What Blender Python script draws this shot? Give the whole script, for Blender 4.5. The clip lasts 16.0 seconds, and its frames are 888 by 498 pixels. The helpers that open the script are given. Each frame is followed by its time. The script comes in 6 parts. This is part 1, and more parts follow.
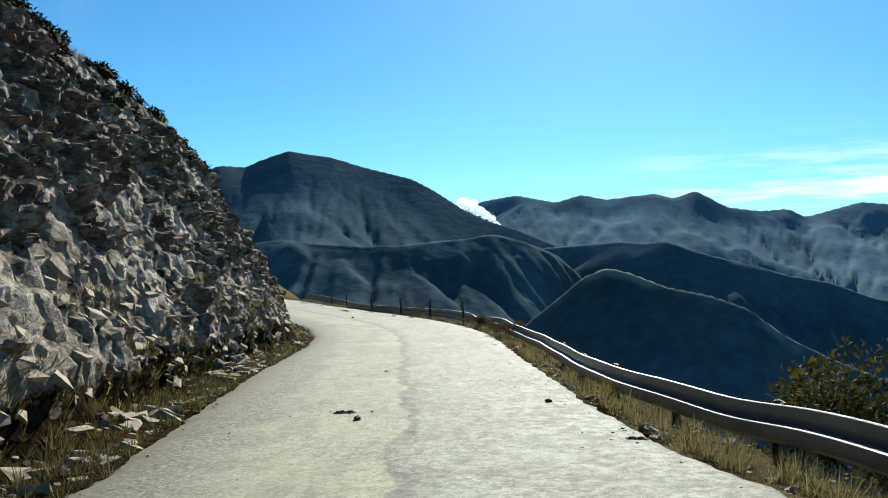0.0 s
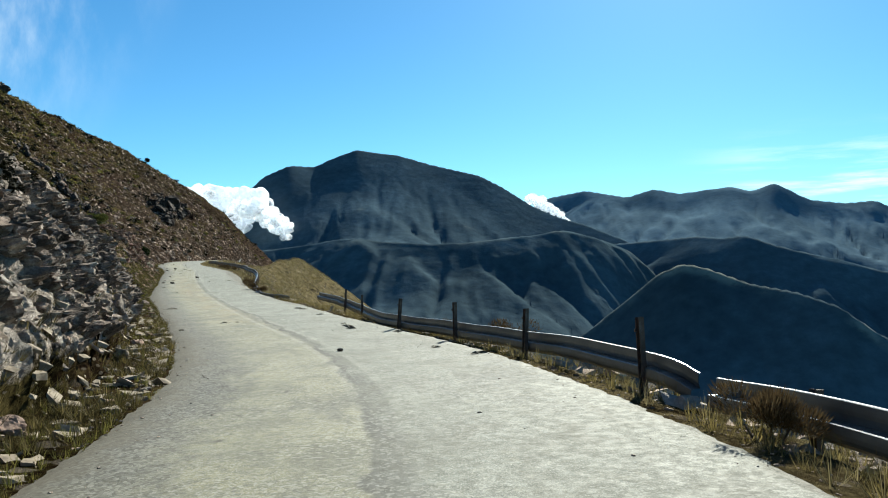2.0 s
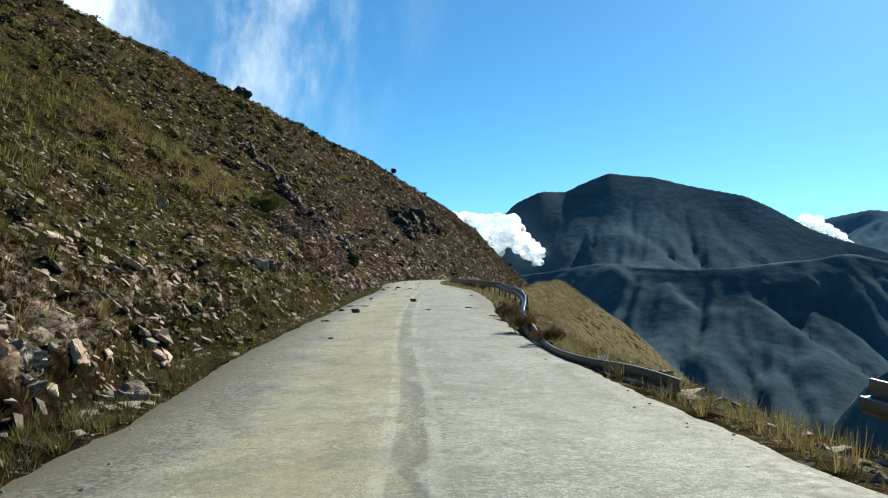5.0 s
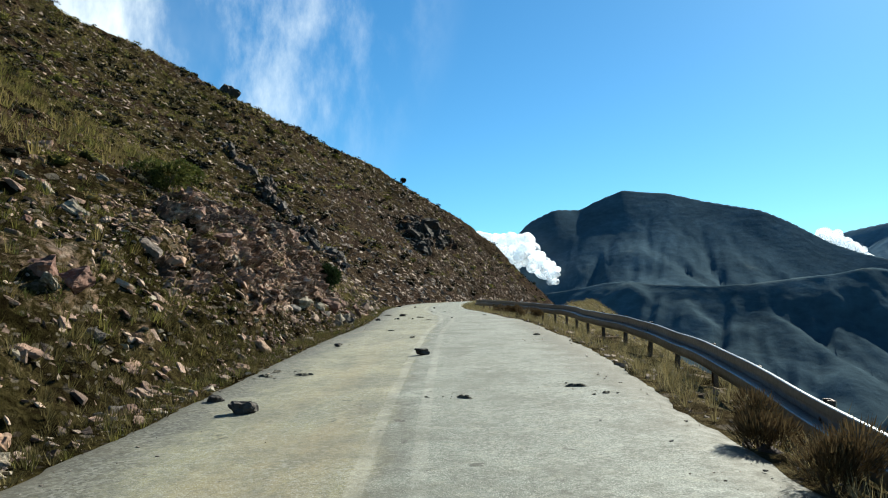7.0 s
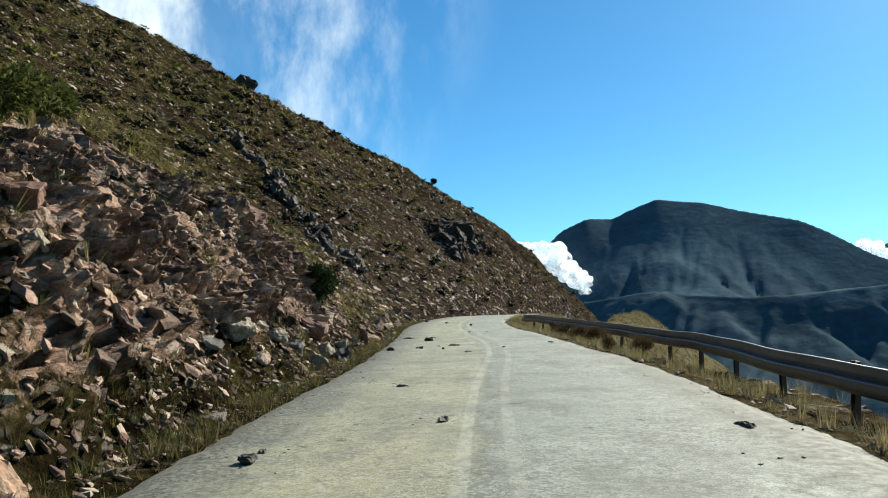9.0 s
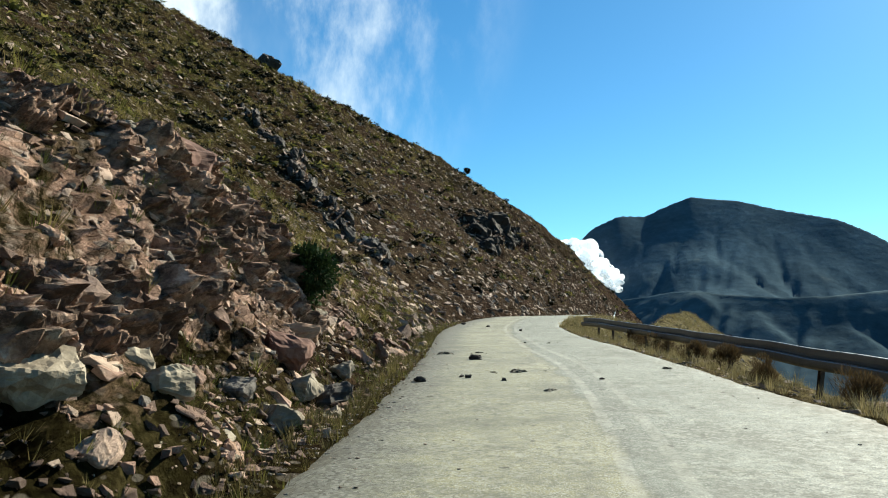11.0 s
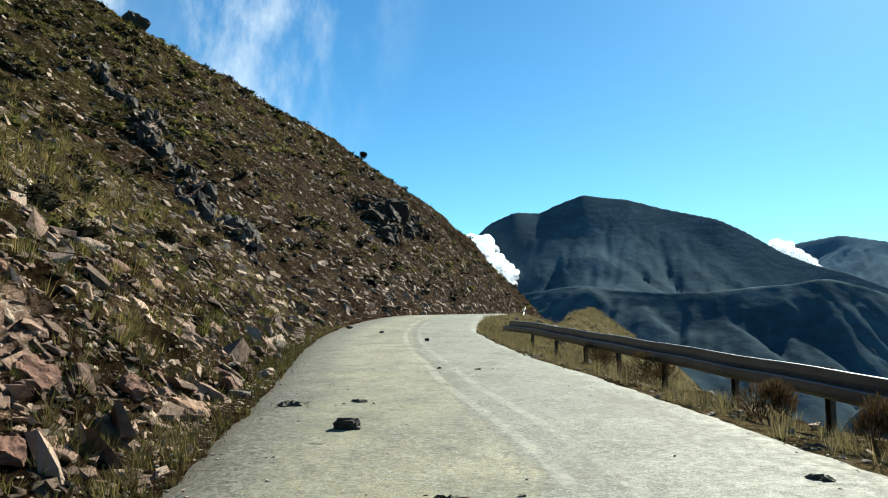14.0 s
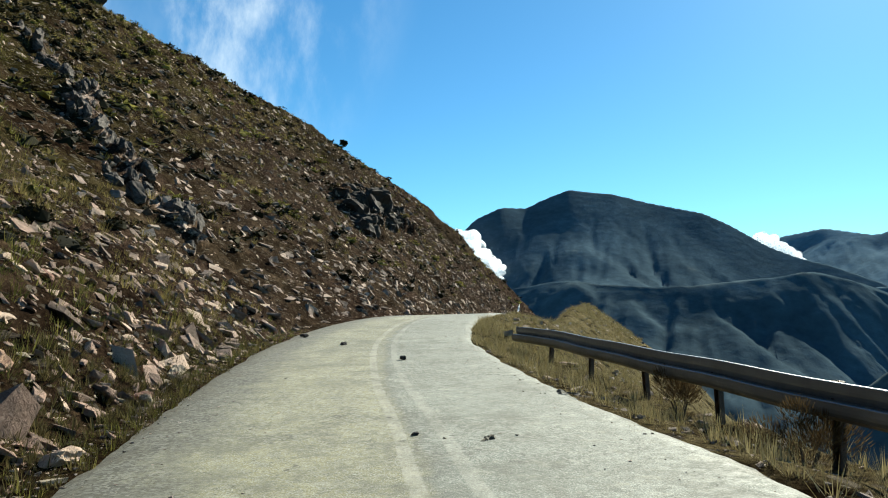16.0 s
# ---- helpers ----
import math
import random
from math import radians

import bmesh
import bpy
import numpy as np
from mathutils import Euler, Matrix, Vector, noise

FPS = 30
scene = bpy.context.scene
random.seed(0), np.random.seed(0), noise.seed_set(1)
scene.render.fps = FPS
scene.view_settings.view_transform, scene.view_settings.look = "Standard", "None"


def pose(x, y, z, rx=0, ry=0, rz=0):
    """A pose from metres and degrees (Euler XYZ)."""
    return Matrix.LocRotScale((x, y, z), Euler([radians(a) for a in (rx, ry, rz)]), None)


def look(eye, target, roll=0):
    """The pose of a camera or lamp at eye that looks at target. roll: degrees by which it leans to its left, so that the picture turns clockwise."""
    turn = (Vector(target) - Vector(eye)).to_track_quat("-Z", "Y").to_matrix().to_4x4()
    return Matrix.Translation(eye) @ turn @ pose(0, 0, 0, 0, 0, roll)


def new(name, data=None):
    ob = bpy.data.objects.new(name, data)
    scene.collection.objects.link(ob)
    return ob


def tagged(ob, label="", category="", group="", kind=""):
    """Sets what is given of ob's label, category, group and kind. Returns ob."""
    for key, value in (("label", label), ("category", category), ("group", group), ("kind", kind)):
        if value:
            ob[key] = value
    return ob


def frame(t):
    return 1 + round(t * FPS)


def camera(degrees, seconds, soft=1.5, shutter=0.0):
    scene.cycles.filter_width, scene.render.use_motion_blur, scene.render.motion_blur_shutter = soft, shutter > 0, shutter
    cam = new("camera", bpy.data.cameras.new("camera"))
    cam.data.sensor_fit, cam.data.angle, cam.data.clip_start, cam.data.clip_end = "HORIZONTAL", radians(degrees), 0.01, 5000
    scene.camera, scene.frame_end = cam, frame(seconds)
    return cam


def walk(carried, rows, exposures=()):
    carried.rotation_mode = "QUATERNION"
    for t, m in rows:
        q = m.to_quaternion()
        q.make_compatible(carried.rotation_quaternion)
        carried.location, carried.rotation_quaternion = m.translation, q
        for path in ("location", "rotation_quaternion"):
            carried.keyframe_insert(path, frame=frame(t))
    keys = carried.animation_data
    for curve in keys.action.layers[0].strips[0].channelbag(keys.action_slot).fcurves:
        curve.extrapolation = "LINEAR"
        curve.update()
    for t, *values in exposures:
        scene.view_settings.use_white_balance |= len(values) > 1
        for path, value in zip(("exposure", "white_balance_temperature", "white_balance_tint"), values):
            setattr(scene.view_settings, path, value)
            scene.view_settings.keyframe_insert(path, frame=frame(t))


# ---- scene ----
cam = camera(60.6, 16.0, 1.05)
PATH = [
    (0, (0.0, 0.0, 1.25), (0.006, 1.998, 1.341), 0.4),
    (0.5, (0.037, 4.453, 1.184), (0.054, 6.451, 1.267), 0.2),
    (1, (-0.052, 9.085, 1.12), (-0.059, 11.083, 1.198), -0.0),
    (1.5, (-0.24, 13.699, 1.069), (-0.313, 15.696, 1.147), -0.1),
    (2, (-0.691, 18.396, 1.035), (-0.864, 20.387, 1.119), 0.1),
    (2.5, (-1.396, 22.776, 1.043), (-1.702, 24.751, 1.135), 0.6),
    (3, (-2.487, 26.971, 1.038), (-2.937, 28.918, 1.136), 1.1),
    (3.5, (-3.999, 31.13, 1.029), (-4.589, 33.039, 1.135), 1.7),
    (3.7, (-4.662, 32.702, 1.024), (-5.3, 34.594, 1.132), 1.8),
    (6, (-13.755, 51.873, 1.345), (-14.591, 53.681, 1.518), 0.5),
    (6.5, (-15.25, 55.027, 1.515), (-16.082, 56.836, 1.702), 0.3),
    (7, (-16.487, 57.662, 1.691), (-17.322, 59.469, 1.891), 0.1),
    (7.5, (-17.637, 60.049, 1.849), (-18.482, 61.849, 2.06), -0.0),
    (8, (-18.742, 62.225, 1.999), (-19.605, 64.017, 2.217), 0.1),
    (8.5, (-19.787, 64.201, 2.134), (-20.67, 65.981, 2.355), 0.4),
    (11, (-24.207, 71.647, 2.617), (-25.183, 73.38, 2.827), 1.6),
    (11.5, (-24.913, 72.809, 2.678), (-25.885, 74.545, 2.882), 1.8),
    (12, (-25.53, 73.954, 2.746), (-26.479, 75.704, 2.946), 1.8),
    (12.5, (-26.125, 75.184, 2.819), (-27.026, 76.959, 3.016), 1.7),
    (13, (-26.587, 76.238, 2.871), (-27.434, 78.039, 3.068), 1.6),
    (13.5, (-27.051, 77.406, 2.92), (-27.839, 79.234, 3.12), 1.6),
    (14, (-27.558, 78.711, 2.998), (-28.291, 80.56, 3.2), 1.5),
    (14.5, (-28.082, 80.142, 3.067), (-28.779, 82.006, 3.269), 1.2),
    (15, (-28.609, 81.62, 3.132), (-29.29, 83.49, 3.332), 1.1),
    (15.5, (-29.078, 82.836, 3.204), (-29.763, 84.705, 3.4), 1.0),
    (16, (-29.612, 84.09, 3.27), (-30.312, 85.953, 3.462), 1.0),
]
walk(cam, [(t, look(eye, target, roll)) for t, eye, target, roll in PATH], [(0.0, 1.34, 6500, 2.0), (8.5, 1.34, 6500, 1.0), (11.0, 1.44, 6680, 0.0)])
import itertools

# ---- light ----
SUN_AZ, SUN_EL = 12.0, 33.0      # degrees to the right of +y, and above the horizon
sun_way = Vector((math.sin(radians(SUN_AZ)) * math.cos(radians(SUN_EL)), math.cos(radians(SUN_AZ)) * math.cos(radians(SUN_EL)), math.sin(radians(SUN_EL))))
lamp = bpy.data.lights.new("sun", "SUN")
lamp.energy, lamp.angle, lamp.color = 5.0, radians(0.5), (1.0, 0.95, 0.86)
sun = new("sun", lamp)
sun.matrix_world = look((0, 0, 60), Vector((0, 0, 60)) - sun_way)


class Nodes:
    """A short way to write node trees."""

    def __init__(self, tree):
        self.tree = tree
        tree.nodes.clear()

    def add(self, kind, **values):
        node = self.tree.nodes.new(kind)
        for key, value in values.items():
            if key.startswith("i_"):
                node.inputs[key[2:].replace("_", " ")].default_value = value
            else:
                setattr(node, key, value)
        return node

    def link(self, a, b):
        self.tree.links.new(a, b)

    def noise(self, where, scale, detail=4.0, rough=0.55, out="Fac"):
        node = self.add("ShaderNodeTexNoise")
        node.inputs["Scale"].default_value, node.inputs["Detail"].default_value, node.inputs["Roughness"].default_value = scale, detail, rough
        if where is not None:
            self.link(where, node.inputs["Vector"])
        return node.outputs[out]

    def ramp(self, fac, stops):
        node = self.add("ShaderNodeValToRGB")
        ramp = node.color_ramp
        while len(ramp.elements) < len(stops):
            ramp.elements.new(0.5)
        for e, (p, c) in zip(ramp.elements, stops):
            e.position, e.color = p, (*c, 1) if len(c) == 3 else c
        self.link(fac, node.inputs["Fac"])
        return node.outputs["Color"]

    def mix(self, fac, a, b, mode="MIX"):
        node = self.add("ShaderNodeMix", data_type="RGBA", blend_type=mode)
        for socket, value in ((node.inputs[0], fac), (node.inputs[6], a), (node.inputs[7], b)):
            if isinstance(value, (int, float)):
                socket.default_value = value
            elif isinstance(value, tuple):
                socket.default_value = (*value, 1) if len(value) == 3 else value
            else:
                self.link(value, socket)
        return node.outputs[2]

    def math(self, op, a, b=0.0, clamp=False):
        node = self.add("ShaderNodeMath", operation=op, use_clamp=clamp)
        for socket, value in ((node.inputs[0], a), (node.inputs[1], b)):
            if isinstance(value, (int, float)):
                socket.default_value = value
            else:
                self.link(value, socket)
        return node.outputs[0]

    def band(self, value, low, high, to_low=0.0, to_high=1.0):
        node = self.add("ShaderNodeMapRange", interpolation_type="SMOOTHSTEP")
        self.link(value, node.inputs["Value"])
        for key, number in (("From Min", low), ("From Max", high), ("To Min", to_low), ("To Max", to_high)):
            node.inputs[key].default_value = number
        return node.outputs["Result"]

    def scaled(self, where, size, turn=(0, 0, 0)):
        node = self.add("ShaderNodeMapping")
        node.inputs["Scale"].default_value, node.inputs["Rotation"].default_value = size, [radians(a) for a in turn]
        self.link(where, node.inputs["Vector"])
        return node.outputs["Vector"]


# sky: clear autumn blue, thin veils of cloud over the slope and a low bank far off
world = bpy.data.worlds.new("sky")
scene.world = world
world.use_nodes = True
w = Nodes(world.node_tree)
sky = w.add("ShaderNodeTexSky", sky_type="NISHITA", sun_disc=False, sun_elevation=radians(SUN_EL), sun_rotation=radians(SUN_AZ), altitude=1600.0, air_density=1.0, dust_density=0.5, ozone_density=2.0)
way = w.add("ShaderNodeTexCoord").outputs["Generated"]
xyz = w.add("ShaderNodeSeparateXYZ")
w.link(way, xyz.inputs[0])


def towards(az, el):
    return (-math.sin(radians(az)) * math.cos(radians(el)), math.cos(radians(az)) * math.cos(radians(el)), math.sin(radians(el)))


def near_way(az, el, wide, narrow):
    dot = w.add("ShaderNodeVectorMath", operation="DOT_PRODUCT")
    w.link(way, dot.inputs[0])
    dot.inputs[1].default_value = towards(az, el)
    return w.band(dot.outputs["Value"], math.cos(radians(wide)), math.cos(radians(narrow)))


veil = w.band(w.noise(w.scaled(way, (3.0, 3.0, 1.1), (0, 25, 20)), 2.6, 7.0, 0.62), 0.36, 0.70)
veil = w.math("ADD", veil, w.band(w.noise(w.scaled(way, (2.0, 2.0, 1.0), (0, 35, 10)), 1.5, 6.0, 0.6), 0.45, 0.8, 0.0, 0.25), clamp=True)
veil = w.math("MULTIPLY", veil, near_way(54, 26, 29, 11))
low = w.band(w.noise(w.scaled(way, (1.0, 1.0, 9.0)), 3.2, 6.0, 0.6), 0.47, 0.66)
low = w.math("MULTIPLY", w.math("MULTIPLY", low, w.band(xyz.outputs["Z"], 0.20, 0.10)), near_way(-33, 6, 22, 8))
cloud = w.math("ADD", w.math("MULTIPLY", veil, 0.82), w.math("MULTIPLY", low, 0.9), clamp=True)
clear = w.add("ShaderNodeHueSaturation")
clear.inputs["Saturation"].default_value = 1.22
w.link(sky.outputs["Color"], clear.inputs["Color"])
tint = w.mix(1.0, clear.outputs["Color"], (0.64, 0.98, 1.04), "MULTIPLY")
colour = w.mix(cloud, tint, (9.5, 9.9, 10.2))
back = w.add("ShaderNodeBackground")
back.inputs["Strength"].default_value = 0.055
w.link(colour, back.inputs["Color"])
w.link(back.outputs[0], w.add("ShaderNodeOutputWorld").inputs["Surface"])


# ---- materials ----
def material(name, rough=0.9, metal=0.0, spec=0.3):
    mat = bpy.data.materials.new(name)
    mat.use_nodes = True
    n = Nodes(mat.node_tree)
    shader = n.add("ShaderNodeBsdfPrincipled")
    shader.inputs["Roughness"].default_value, shader.inputs["Metallic"].default_value = rough, metal
    shader.inputs["Specular IOR Level"].default_value = spec
    n.link(shader.outputs[0], n.add("ShaderNodeOutputMaterial").inputs["Surface"])
    return mat, n, shader


def toned(n, colour, by):
    """The colour darkened as a whole: stone, earth and leaves dulled by weather."""
    return n.mix(1.0, colour, (by, by, by), "MULTIPLY")


def bump(n, shader, height, strength, distance):
    node = n.add("ShaderNodeBump")
    node.inputs["Strength"].default_value, node.inputs["Distance"].default_value = strength, distance
    n.link(height, node.inputs["Height"])
    n.link(node.outputs[0], shader.inputs["Normal"])


def place_of(n):
    return n.add("ShaderNodeNewGeometry").outputs["Position"]


def attribute(n, name, out="Fac"):
    return n.add("ShaderNodeAttribute", attribute_name=name).outputs[out]


def make_asphalt():
    mat, n, sh = material("asphalt", 0.78)
    uv = n.add("ShaderNodeUVMap").outputs["UV"]      # u along the road, v to the left of its middle
    at = place_of(n)
    sep = n.add("ShaderNodeSeparateXYZ")
    n.link(uv, sep.inputs[0])
    side = n.math("ADD", sep.outputs["Y"], n.math("MULTIPLY", n.math("SUBTRACT", n.noise(at, 0.5, 4), 0.5), 1.0))
    seam_side = n.math("ADD", sep.outputs["Y"], n.math("MULTIPLY", n.math("SUBTRACT", n.noise(at, 0.9, 5, 0.6), 0.5), 0.7))
    coarse, fine, grit = n.noise(at, 0.35, 5), n.noise(at, 9.0, 5, 0.65), n.noise(at, 90.0, 2)
    left = n.ramp(coarse, [(0.3, (0.205, 0.196, 0.102)), (0.5, (0.285, 0.268, 0.143)), (0.7, (0.365, 0.34, 0.19))])
    right = n.ramp(coarse, [(0.3, (0.148, 0.170, 0.143)), (0.55, (0.212, 0.235, 0.194)), (0.75, (0.28, 0.298, 0.242))])
    seam_at = n.math("SUBTRACT", seam_side, n.band(sep.outputs["X"], 44.0, 30.0, -0.05, 0.22))
    base = n.mix(n.band(seam_at, -0.05, 0.05), right, left)
    base = n.mix(n.band(fine, 0.42, 0.62, 0.0, 0.55), base, (0.15, 0.154, 0.128))
    base = n.mix(n.band(n.noise(at, 5.0, 6, 0.72), 0.52, 0.66, 0.0, 0.5), base, (0.41, 0.405, 0.31))
    base = n.mix(n.band(grit, 0.48, 0.66, 0.0, 0.85), base, (0.52, 0.52, 0.46))
    base = n.mix(n.band(n.noise(at, 55.0, 3, 0.6), 0.52, 0.68, 0.0, 0.7), base, (0.085, 0.085, 0.075))
    # oil and dung stains, long along the lanes
    stain = n.band(n.noise(n.scaled(uv, (0.30, 1.6, 1.0)), 1.3, 5, 0.6), 0.54, 0.72)
    base = n.mix(n.math("MULTIPLY", stain, 0.5), base, (0.13, 0.12, 0.09))
    # fine cracks: the borders of a cracked net, kept only here and there
    torn = n.add("ShaderNodeTexVoronoi", feature="DISTANCE_TO_EDGE")
    torn.inputs["Scale"].default_value = 0.8
    shaken = n.add("ShaderNodeVectorMath", operation="ADD")
    n.link(uv, shaken.inputs[0])
    n.link(n.mix(1.0, n.noise(at, 1.6, 5, 0.65, "Color"), (0.9, 0.9, 0.9), "MULTIPLY"), shaken.inputs[1])
    n.link(shaken.outputs[0], torn.inputs["Vector"])
    crack = n.math("MULTIPLY", n.band(torn.outputs["Distance"], 0.014, 0.004), n.band(n.noise(at, 0.45, 4), 0.54, 0.64))
    base = n.mix(n.math("MULTIPLY", crack, 0.5), base, (0.07, 0.068, 0.058))
    # the seam between the two lanes, cracked, with torn dark patches beside it
    off_seam = n.math("ABSOLUTE", seam_at)
    early = n.band(sep.outputs["X"], 40.0, 28.0)
    seam = n.math("MULTIPLY", n.band(off_seam, 0.10, 0.035), n.band(n.noise(at, 2.3, 4), 0.24, 0.38))
    base = n.mix(n.math("MULTIPLY", seam, n.band(sep.outputs["X"], 64.0, 40.0, 0.25, 1.0)), base, (0.045, 0.045, 0.04))
    patch = n.math("MULTIPLY", n.math("MULTIPLY", n.math("MULTIPLY", n.band(seam_at, -0.42, -0.12), n.band(seam_at, 0.06, 0.0)), early), n.band(n.noise(at, 0.7, 6, 0.7), 0.45, 0.56))
    base = n.mix(n.math("MULTIPLY", patch, 0.85), base, (0.07, 0.072, 0.064))
    worn_out = n.math("MULTIPLY", n.math("MULTIPLY", n.band(sep.outputs["X"], 13.0, 22.0), n.band(sep.outputs["X"], 40.0, 30.0)), n.band(n.noise(n.scaled(uv, (0.35, 0.9, 1.0)), 0.9, 6, 0.7), 0.50, 0.64))
    base = n.mix(n.math("MULTIPLY", worn_out, 0.75), base, (0.095, 0.097, 0.088))
    # a crack right across the uphill lane
    across = n.math("ABSOLUTE", n.math("SUBTRACT", n.math("ADD", sep.outputs["X"], n.math("MULTIPLY", n.math("SUBTRACT", n.noise(at, 0.9, 4), 0.5), 0.9)), 19.7))
    across = n.math("MULTIPLY", n.band(across, 0.11, 0.03), n.math("MULTIPLY", n.band(sep.outputs["Y"], 0.15, 0.5), n.band(sep.outputs["Y"], 2.5, 2.1)))
    base = n.mix(n.math("MULTIPLY", across, 0.8), base, (0.06, 0.06, 0.052))
    # what is left of the painted middle lines, and the dark wear between them
    far_on = n.band(sep.outputs["X"], 23.0, 31.0)
    lane = n.math("SUBTRACT", sep.outputs["Y"], n.math("SUBTRACT", n.band(sep.outputs["X"], 66.0, 40.0, 0.0, 0.26), n.math("SUBTRACT", n.math("MULTIPLY", n.band(sep.outputs["X"], 80.0, 89.0, 0.0, 0.30), n.band(sep.outputs["X"], 96.0, 90.0)), n.band(sep.outputs["X"], 97.0, 106.0, 0.0, 0.14))))
    between = n.math("MULTIPLY", n.band(n.math("ABSOLUTE", n.math("ADD", lane, 0.12)), 0.20, 0.06), n.band(n.noise(at, 0.9, 6, 0.7), 0.36, 0.60, 0.0, 0.75))
    base = n.mix(n.math("MULTIPLY", between, n.math("MULTIPLY", n.band(sep.outputs["X"], 10.0, 24.0), n.band(sep.outputs["X"], 80.0, 50.0, 0.45, 1.0))), base, (0.10, 0.10, 0.085))
    for middle, kept in ((0.07, 1.1), (-0.31, 0.75)):
        line = n.band(n.math("ABSOLUTE", n.math("SUBTRACT", lane, middle)), 0.068, 0.045)
        worn = n.band(n.noise(at, 1.4, 7, 0.75), 0.32, 0.56, 0.15, 1.0)
        base = n.mix(n.math("MULTIPLY", n.math("MULTIPLY", line, worn), n.math("MULTIPLY", far_on, n.band(sep.outputs["X"], 60.0, 88.0, 0.36 * kept, 0.45 * kept))), base, (0.47, 0.46, 0.39))
    # yellow earth trodden along the uphill lane
    trod = n.math("MULTIPLY", n.band(sep.outputs["X"], 36.0, 46.0), n.band(sep.outputs["X"], 84.0, 66.0))
    trod = n.math("MULTIPLY", trod, n.math("MULTIPLY", n.band(side, -0.2, 0.7), n.band(side, 1.8, 0.7)))
    base = n.mix(n.math("MULTIPLY", trod, n.band(n.noise(n.scaled(uv, (0.25, 1.0, 1.0)), 1.6, 5, 0.6), 0.34, 0.62, 0.0, 0.62)), base, (0.31, 0.245, 0.14))
    # darker worn patches and scattered dark crumbs
    base = n.mix(n.band(n.noise(at, 1.1, 6, 0.7), 0.46, 0.64, 0.0, 0.55), base, (0.12, 0.12, 0.092))
    base = n.mix(n.band(n.noise(n.scaled(uv, (0.4, 1.0, 1.0)), 1.3, 7, 0.75), 0.46, 0.64, 0.0, 0.4), base, (0.12, 0.122, 0.095))
    base = n.mix(n.band(n.noise(at, 4.2, 3, 0.5), 0.69, 0.73, 0.0, 0.7), base, (0.05, 0.045, 0.035))
    base = n.mix(n.band(sep.outputs["X"], 52.0, 30.0, 0.0, 0.28), base, (0.125, 0.123, 0.095))
    # the stones in the worn surface, light and dark
    chip, chip_tone = n.add("ShaderNodeTexVoronoi"), n.add("ShaderNodeSeparateColor")
    chip.inputs["Scale"].default_value = 38.0
    n.link(at, chip.inputs["Vector"])
    n.link(chip.outputs["Color"], chip_tone.inputs[0])
    worn_top = n.band(n.noise(at, 0.6, 5, 0.65), 0.4, 0.6, 0.15, 0.4)
    base = n.mix(n.math("MULTIPLY", n.band(chip_tone.outputs[0], 0.62, 0.9), worn_top), base, (0.44, 0.44, 0.39))
    base = n.mix(n.math("MULTIPLY", n.band(chip_tone.outputs[0], 0.3, 0.08), worn_top), base, (0.09, 0.09, 0.078))
    # loose grey grit on the uphill edge
    grit_in = n.band(n.math("ADD", sep.outputs["Y"], n.math("MULTIPLY", n.noise(at, 1.3, 6, 0.7), 1.4)), 2.0, 2.75)
    base = n.mix(n.math("MULTIPLY", grit_in, 0.75), base, n.ramp(chip_tone.outputs[1], [(0.2, (0.04, 0.039, 0.035)), (0.6, (0.12, 0.118, 0.106)), (0.9, (0.22, 0.217, 0.195))]))
    # grit and earth washed on to the edges
    edge = n.band(n.math("ADD", n.math("ABSOLUTE", sep.outputs["Y"]), n.math("MULTIPLY", n.noise(at, 2.1, 7, 0.7), 1.3)), 2.6, 3.3)
    base = n.mix(n.math("MULTIPLY", edge, 0.8), base, (0.115, 0.10, 0.07))
    n.link(toned(n, base, 0.63), sh.inputs["Base Color"])
    sh.inputs["Specular IOR Level"].default_value = 0.2
    n.link(n.band(fine, 0.3, 0.7, 0.74, 0.9), sh.inputs["Roughness"])
    bump(n, sh, n.math("ADD", n.math("MULTIPLY", grit, 0.4), n.math("MULTIPLY", n.noise(at, 34.0, 4, 0.7), 0.6)), 0.6, 0.008)
    return mat


def rock_colour(n, at, red):
    """Grey limestone that turns reddish where red is 1, with pale broken faces and thin dark beds."""
    a, b, c = n.noise(at, 0.9, 6, 0.6), n.noise(at, 6.0, 6, 0.7), n.noise(n.scaled(at, (0.8, 0.8, 1.7)), 2.6, 7, 0.7)
    tone = n.math("ADD", n.math("MULTIPLY", a, 0.5), n.math("MULTIPLY", c, 0.5))
    grey = n.ramp(tone, [(0.36, (0.17, 0.155, 0.137)), (0.45, (0.29, 0.265, 0.235)), (0.54, (0.44, 0.405, 0.36)), (0.64, (0.62, 0.58, 0.53))])
    rust = n.ramp(tone, [(0.37, (0.07, 0.044, 0.033)), (0.46, (0.16, 0.102, 0.077)), (0.55, (0.335, 0.205, 0.148)), (0.65, (0.53, 0.365, 0.275))])
    stained = n.mix(n.band(n.noise(at, 0.33, 6, 0.6), 0.44, 0.62, 0.0, 0.6), grey, (0.10, 0.085, 0.07))
    base = n.mix(red, stained, rust)
    return n.mix(n.band(b, 0.46, 0.70, 0.0, 0.45), base, (0.085, 0.07, 0.055))


